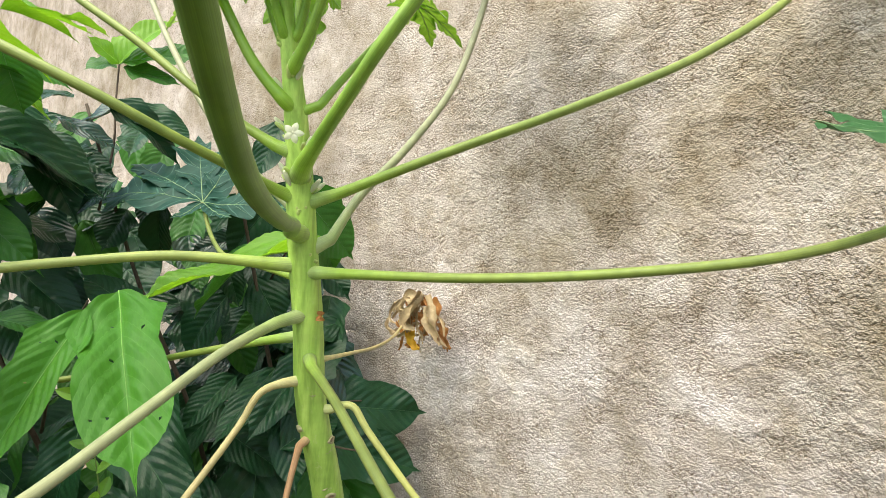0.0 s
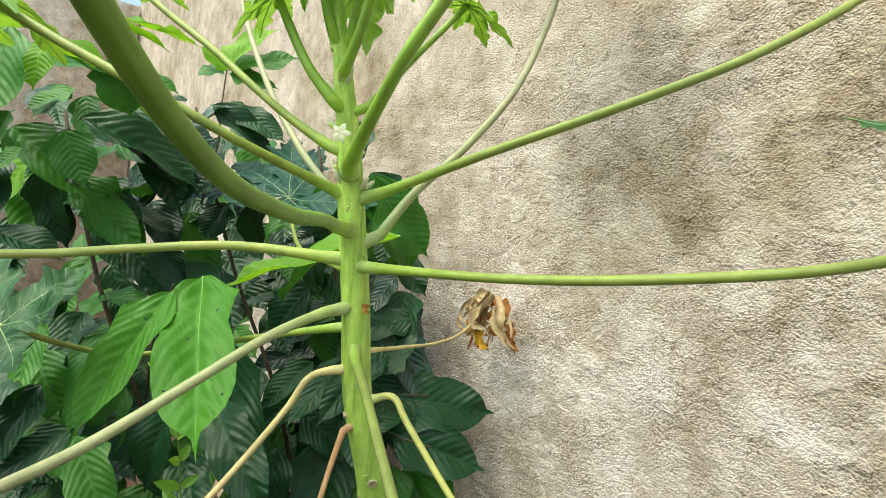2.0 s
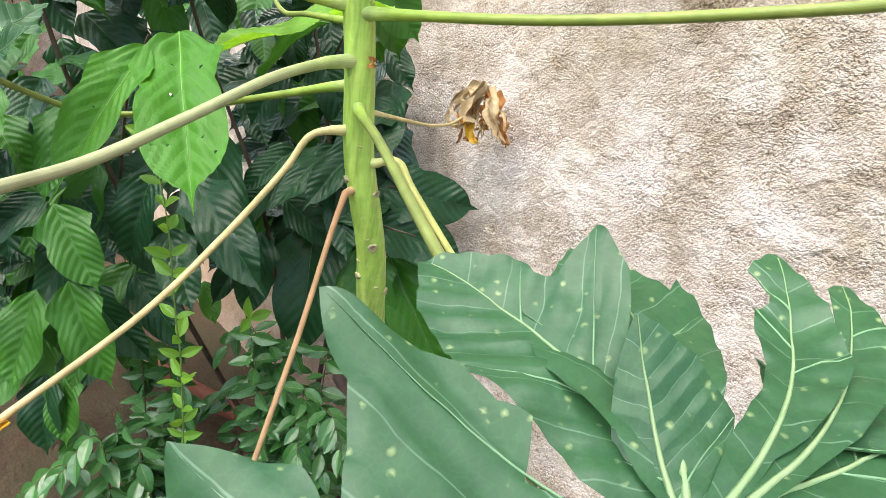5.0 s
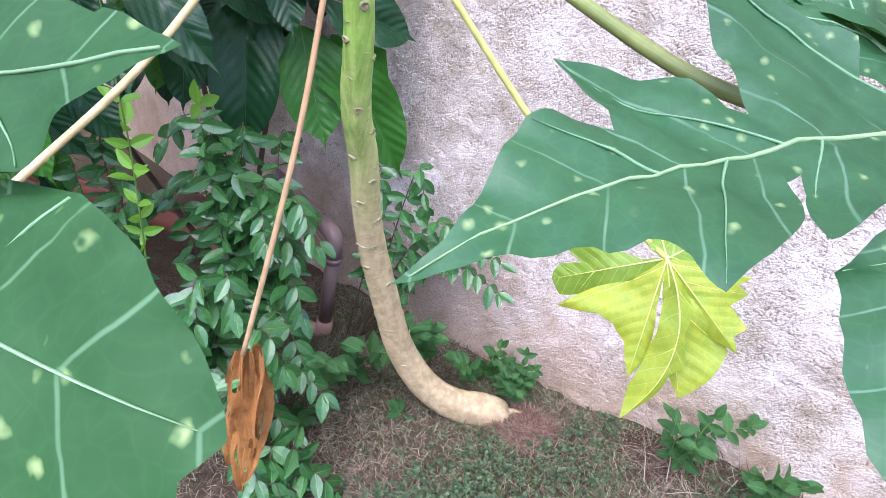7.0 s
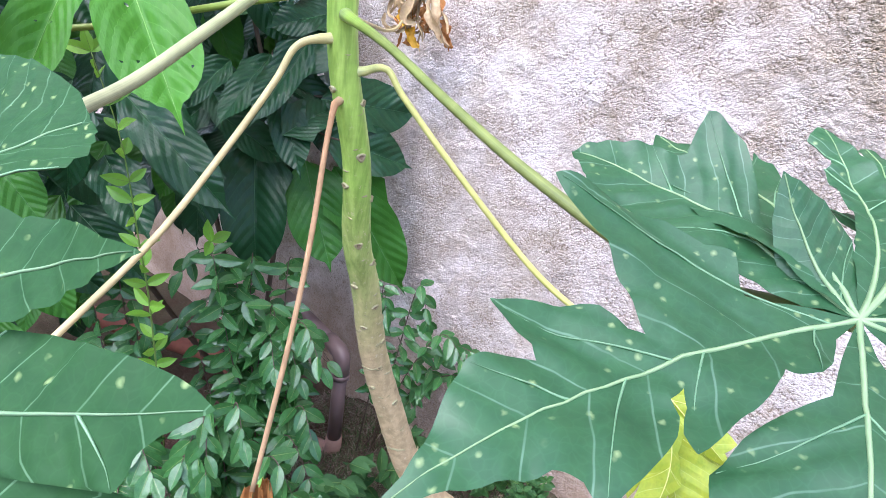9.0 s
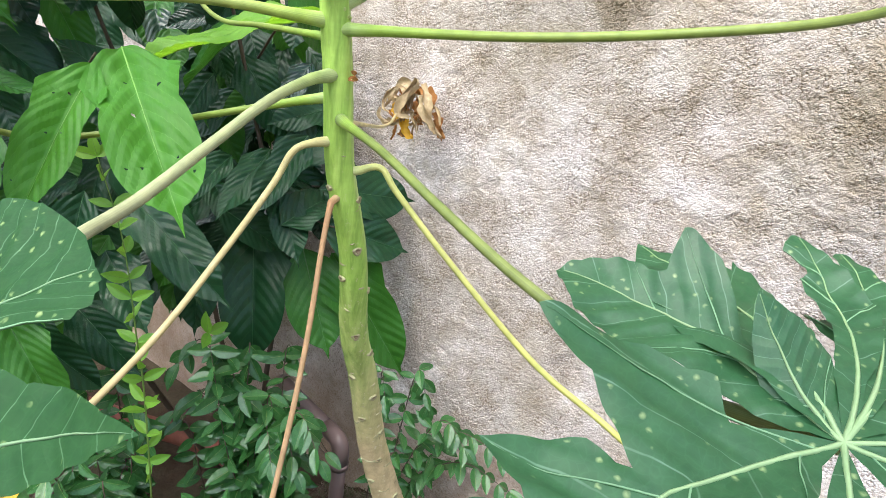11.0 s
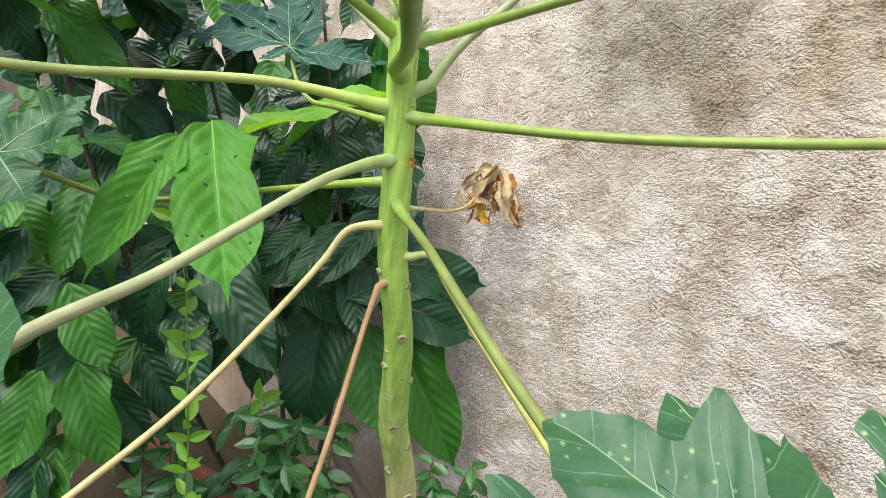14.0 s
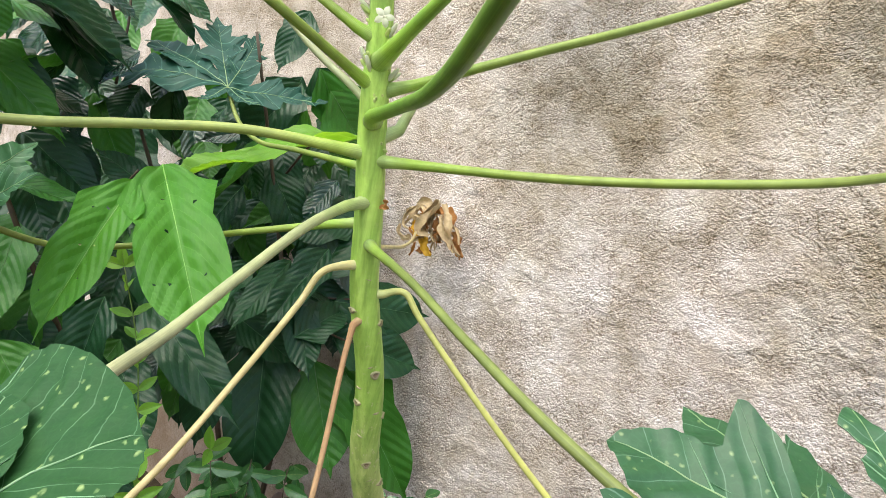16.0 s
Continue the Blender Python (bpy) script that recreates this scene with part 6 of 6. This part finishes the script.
def sprayed(thing, path, r, mats, meshes, step, size, start, spread, seed, fresh=None, droop=0.2):
    """A twig with leaves in pairs along it."""
    rnd = random.Random(seed)
    inv = under(thing)
    bm = bmesh.new()
    tube(bm, path, lambda u: r * (1 - 0.7 * u), 6)
    bm.transform(inv)
    part("twig", bm, mats, thing)
    n = len(path) - 1
    total = sum((b - a).length for a, b in zip(path, path[1:]))
    run, nxt = 0.0, start * total
    k = 0
    for a, b in zip(path, path[1:]):
        run += (b - a).length
        if run < nxt:
            continue
        nxt += step * rnd.uniform(0.85, 1.15)
        k += 1
        d = (b - a).normalized()
        side = d.cross(Vector((0, 0, 1)))
        side = side.normalized() if side.length > 0.05 else Vector((1, 0, 0))
        if abs(d.z) > 0.8:
            side = Matrix.Rotation(k * 1.4, 3, d) @ side
        up = side.cross(d).normalized()
        u = run / total
        for sign in (1, -1):
            ln = size * rnd.uniform(0.75, 1.1) * (1 - 0.25 * max(0, u - 0.7))
            out = (side * sign * spread + d * 0.55 + up * rnd.uniform(-0.1, 0.3) - Vector((0, 0, droop))).normalized()
            nn = (up * 0.5 + Vector((0.55, -0.60, 0.45))).normalized()
            mesh = rnd.choice(fresh if fresh and u > 0.95 else meshes)
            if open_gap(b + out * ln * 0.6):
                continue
            placed("leaf", mesh, inv @ frame_of(b, out, nn) @ Matrix.Diagonal((ln, ln, ln, 1)), thing)
    d = (path[-1] - path[-2]).normalized()
    placed("leaf", rnd.choice(fresh or meshes), inv @ frame_of(path[-1], d, Vector((0.2, -0.4, 0.9))) @ Matrix.Diagonal((size * 0.8,) * 3 + (1,)), thing)


def small_shrub(base, tips, label, seed, size=0.080, extra=1):
    """Arching twigs that droop at their ends, with glossy leaves in two ranks."""
    thing = tagged(new("small_leaved_shrub"), label, "shrub", group="small-leaved shrubs")
    thing.location = base
    rnd = random.Random(seed)
    more = [(Vector(t) + Vector((rnd.uniform(-0.12, 0.12), rnd.uniform(-0.10, 0.10), rnd.uniform(-0.30, -0.05))), False) for t, f in tips * extra]
    for k, (tip, fresh) in enumerate(tips + more):
        b, t = Vector(base), Vector(tip)
        t.y = min(t.y, 1.40)
        b = b + Vector((rnd.uniform(-0.04, 0.04), rnd.uniform(-0.04, 0.04), -0.02))
        top = max(b.z, t.z) + rnd.uniform(-0.03, 0.03)
        crest = b.lerp(t, rnd.uniform(0.55, 0.72))
        crest.z = top
        if fresh:
            crest = b.lerp(t, 0.6) + Vector((0, 0, 0.03))
        else:
            t = t + Vector((0, 0, -rnd.uniform(0.03, 0.10)))
        path = spline([b, b.lerp(crest, 0.5) + Vector((rnd.uniform(-0.03, 0.03), rnd.uniform(-0.03, 0.03), 0.10 * (top - b.z))), crest, t], 44)
        sprayed(thing, path, 0.0030, TWIG, SMALL, 0.040, size, 0.34, 0.75, seed * 31 + k, SMALL_NEW if fresh else None, droop=0.6)
    return thing


small_shrub((-1.24, 0.90, ground_at(-1.24, 0.9)), [((-1.228, 0.741, 0.938), True), ((-1.400, 0.743, 0.859), False), ((-1.266, 0.892, 0.852), False), ((-1.226, 1.030, 0.816), False), ((-1.018, 0.966, 0.655), False), ((-1.128, 0.880, 0.725), False), ((-0.956, 0.890, 0.688), False)], "glossy dark green small-leaved shrub with pale new tips", 1, extra=2)
small_shrub((-1.10, 0.68, ground_at(-1.1, 0.68)), [((-1.025, 0.522, 0.537), False), ((-0.950, 0.539, 0.536), False), ((-0.812, 0.582, 0.479), True), ((-0.812, 0.685, 0.485), False), ((-0.990, 0.541, 0.600), False), ((-0.855, 0.463, 0.382), False), ((-0.780, 0.792, 0.334), False), ((-0.92, 0.62, 0.62), False)], "glossy dark green small-leaved shrub hanging over the soil", 2)
small_shrub((-1.42, 0.55, ground_at(-1.42, 0.55)), [((-1.359, 0.637, 0.687), False), ((-1.535, 0.648, 0.753), False), ((-1.543, 0.550, 0.724), False), ((-1.144, 0.285, 0.522), True), ((-0.982, 0.318, 0.507), True), ((-1.272, 0.492, 0.550), False), ((-1.057, 0.468, 0.498), False), ((-1.382, 0.451, 0.605), False), ((-1.340, 0.326, 0.580), False)], "glossy dark green small-leaved shrub with lime tips", 3)
small_shrub((-0.80, 0.62, ground_at(-0.8, 0.62)), [((-0.595, 0.712, 0.184), False), ((-0.639, 0.566, 0.174), False), ((-0.737, 0.594, 0.229), False), ((-0.700, 0.660, 0.260), False)], "low glossy green small-leaved shrub on the lawn", 4)
small_shrub((-1.10, 1.26, ground_at(-1.1, 1.26)), [((-0.916, 1.292, 0.717), False), ((-0.759, 1.291, 0.598), False), ((-0.649, 1.360, 0.595), False), ((-0.618, 1.339, 0.500), False), ((-1.022, 1.211, 0.692), False)], "dark small-leaved shrub between trunk and wall", 5, size=0.072, extra=0)

sprig = tagged(new("slender_sapling"), "slender upright sapling with small lime green leaves in pairs", "sapling")
sprig.location = (-1.30, 0.62, ground_at(-1.30, 0.62))
sprayed(sprig, spline([(-1.30, 0.62, ground_at(-1.3, 0.62) - 0.02), (-1.235, 0.58, 0.75), (-1.20, 0.55, 1.00), (-1.187, 0.526, 1.231), (-1.224, 0.503, 1.400)], 60), 0.0030, GREEN_TWIG, SMALL_NEW, 0.055, 0.060, 0.40, 1.0, 77, droop=0.0)


def weed(base, height, lean, seed, label="leafy green weed growing at the wall foot", size=0.05, stems=4):
    thing = tagged(new("weed"), label, "weed", group="weeds along the wall")
    z = ground_at(base[0], base[1])
    thing.location = (base[0], base[1], z)
    rnd = random.Random(seed)
    for k in range(stems):
        b = Vector((base[0] + rnd.uniform(-0.02, 0.02), base[1] + rnd.uniform(-0.02, 0.02), z - 0.01))
        t = b + Vector((lean[0] + rnd.uniform(-0.5, 0.5) * height, lean[1] + rnd.uniform(-0.6, 0.1) * height, height * rnd.uniform(0.6, 1.0)))
        t.y = min(t.y, 1.42)
        path = spline([b, b.lerp(t, 0.5) + Vector((0, 0, 0.15 * height)), t], 24)
        sprayed(thing, path, 0.0018, GREEN_TWIG, WEEDY, size * 0.62, size, 0.25, 1.0, seed * 17 + k, droop=0.15)


weed((-0.955, 1.085), 0.40, (0.0, 0.0), 1, "leafy mint-like weed beside the drain pipe", 0.075, 4)
weed((-0.47, 1.36), 0.17, (0.0, 0.0), 2, size=0.04, stems=9)
weed((-0.84, 1.27), 0.36, (0.0, -0.02), 3, size=0.06, stems=5)
weed((-0.60, 1.36), 0.20, (0.0, 0.0), 4, size=0.05, stems=5)
weed((0.02, 1.39), 0.28, (0.03, 0.0), 5, size=0.055, stems=4)
weed((0.21, 1.40), 0.22, (0.02, 0.0), 6, size=0.06, stems=3)
weed((-0.90, 0.86), 0.12, (0.05, 0.0), 7, "low green weed on bare soil", 0.05, 3)
weed((-0.66, 1.02), 0.07, (0.0, 0.0), 8, "low green weed on bare soil", 0.05, 2)


# ---- drain pipe and brick edging ----
def round_bend(a, corner, b, r, n=8):
    a, c, b = Vector(a), Vector(corner), Vector(b)
    p, q = c + (a - c).normalized() * r, c + (b - c).normalized() * r
    out = [a]
    for k in range(n + 1):
        t = k / n
        out.append((1 - t) ** 2 * p + 2 * t * (1 - t) * c + t * t * q)
    return out + [b]


drain = tagged(new("drain_pipe"), "grey-brown plastic drain pipe with two elbows", "pipe")
drain.location = (-1.18, 1.18, ground_at(-1.18, 1.18))
DRAIN = under(drain)
for name, path, r, m, label in (
    ("pipe", [Vector((-1.185, 1.18, 0.02)), Vector((-1.178, 1.18, 0.20)), Vector((-1.172, 1.18, 0.38))], 0.0255, PIPE, ""),
    ("elbow", round_bend((-1.172, 1.18, 0.335), (-1.170, 1.18, 0.425), (-1.26, 1.20, 0.43), 0.035), 0.0295, PIPE, ""),
    ("pipe", [Vector((-1.25, 1.198, 0.43)), Vector((-1.42, 1.24, 0.425)), Vector((-1.62, 1.29, 0.42))], 0.0255, PIPE, ""),
    ("elbow", round_bend((-1.183, 1.18, 0.055), (-1.186, 1.18, -0.03), (-1.30, 1.16, -0.035), 0.035), 0.0305, PIPE_DUSTY, "dusty pinkish pipe elbow"),
    ("collar", [Vector((-1.1725, 1.18, 0.325)), Vector((-1.172, 1.18, 0.345))], 0.0315, PIPE, ""),
):
    bm = bmesh.new()
    tube(bm, path, lambda u, r=r: r, 20)
    bm.transform(DRAIN)
    part(name, bm, m, drain, label)
waste = tagged(new("drain_pipe"), "dull reddish brown pipe lying on the soil", "pipe")
waste.location = (-2.0, 1.14, ground_at(-2.0, 1.14))
bm = bmesh.new()
tube(bm, spline([(-2.9, 0.78, 0.06), (-2.4, 0.96, 0.05), (-1.9, 1.16, 0.03), (-1.5, 1.20, -0.02)], 14), lambda u: 0.042, 18)
bm.transform(under(waste))
part("pipe", bm, RED_KERB, waste)


# ---- lawn: grass, clover and straw ----
def blades(name, count, area, length, width, lie, mat, label, category, seed, bend=0.4, keep=None):
    """Many thin bent blades, each of two quads."""
    rs = np.random.RandomState(seed)
    x, y = rs.uniform(area[0], area[1], count), rs.uniform(area[2], area[3], count)
    if keep is not None:
        ok = keep(x, y, rs)
        x, y = x[ok], y[ok]
    n = len(x)
    z = ground_z(x, y) + lattice_noise(x, y, 0.13, 11) * 0.030 + lattice_noise(x, y, 0.045, 12) * 0.016 + lattice_noise(x, y, 0.4, 13) * 0.03
    az = rs.uniform(0, 2 * np.pi, n)
    ln = length * rs.uniform(0.5, 1.3, n)
    up = rs.uniform(*lie, n)
    d = np.stack([np.cos(az) * np.cos(up), np.sin(az) * np.cos(up), np.sin(up)], -1)
    side = np.stack([-np.sin(az), np.cos(az), np.zeros(n)], -1) * width * rs.uniform(0.6, 1.3, n)[:, None]
    base = np.stack([x, y, z - 0.002 + 0.006 * rs.rand(n)], -1)
    drop = np.zeros((n, 3))
    drop[:, 2] = -bend * ln * rs.uniform(0.2, 1.0, n) * np.maximum(np.sin(up), 0.05)
    lift = np.array([0, 0, 0.0012])
    mid = base + d * (ln * 0.55)[:, None] + lift
    tip = base + d * ln[:, None] + drop
    verts = np.stack([base - side, base + side, mid + side * 0.8, mid - side * 0.8, tip + side * 0.15, tip - side * 0.15], 1).reshape(-1, 3)
    i = np.arange(n)[:, None] * 6
    quads = np.concatenate([i + np.array([0, 1, 2, 3]), i + np.array([3, 2, 4, 5])])
    me = bpy.data.meshes.new(name)
    me.from_pydata(verts.tolist(), [], quads.tolist())
    me.materials.append(mat)
    return tagged(new(name, me), label, category, kind="stuff")


def turf(x, y, rs):
    d = lattice_noise(x, y, 0.28, 21) + 0.5 * lattice_noise(x, y, 0.09, 22)
    return (d + 0.35 + 0.5 * (x + 0.75) > rs.rand(len(x)) * 0.8)


def bare(x, y, rs):
    d = lattice_noise(x, y, 0.25, 23)
    return d + 0.62 > rs.rand(len(x)) * 0.85


AREA = (-1.5, 1.0, 0.25, 1.46)
blades("grass", 75000, AREA, 0.028, 0.0010, (0.3, 1.3), GRASS, "short sparse green grass blades", "grass", 1, keep=turf)
blades("straw", 130000, AREA, 0.036, 0.0008, (-0.02, 0.45), STRAW, "dry tan straw and grass litter", "straw", 2, bend=0.1, keep=bare)

blades("reddish_litter", 2600, (-0.44, -0.29, 1.17, 1.33), 0.045, 0.0011, (-0.05, 0.4), RED_STRAW, "loose heap of reddish dry stalks by the trunk foot", "litter", 5, bend=0.3)
blades("dry_grass", 520, (-0.05, 0.75, 1.22, 1.44), 0.11, 0.0016, (0.05, 0.9), STRAW, "long dry grass stalks along the wall foot", "dry grass", 6, bend=0.5)


def clover_patch():
    rs = np.random.RandomState(9)
    count = 16000
    x, y = rs.uniform(-0.75, 0.9, count), rs.uniform(0.3, 1.45, count)
    ok = (lattice_noise(x, y, 0.20, 31) + 0.4 * lattice_noise(x, y, 0.06, 32) + 0.12 > rs.rand(count) * 0.5) & (x > -0.7 + 0.25 * rs.rand(count))
    x, y = x[ok], y[ok]
    z = ground_z(x, y) + rs.uniform(0.008, 0.028, len(x))
    verts, faces = [], []
    for cx, cy, cz in zip(x, y, z):
        r = rs.uniform(0.0025, 0.0056)
        a0 = rs.uniform(0, 6.28)
        for k in range(rs.choice((2, 3, 3))):
            a = a0 + k * 2.09
            ox, oy = cx + math.cos(a) * r, cy + math.sin(a) * r
            tilt = rs.uniform(-0.4, 0.4, 2)
            s = len(verts)
            for j in range(8):
                b = j * 0.785
                dx, dy = math.cos(b) * r, math.sin(b) * r
                verts.append((ox + dx, oy + dy, cz + dx * tilt[0] + dy * tilt[1]))
            verts.append((ox, oy, cz - r * 0.25))
            faces += [(s + j, s + (j + 1) % 8, s + 8) for j in range(8)]
    me = bpy.data.meshes.new("clover")
    me.from_pydata(verts, [], faces)
    me.materials.append(CLOVER)
    return tagged(new("clover", me), "low round-leaved clover in the lawn", "clover", kind="stuff")


clover_patch()
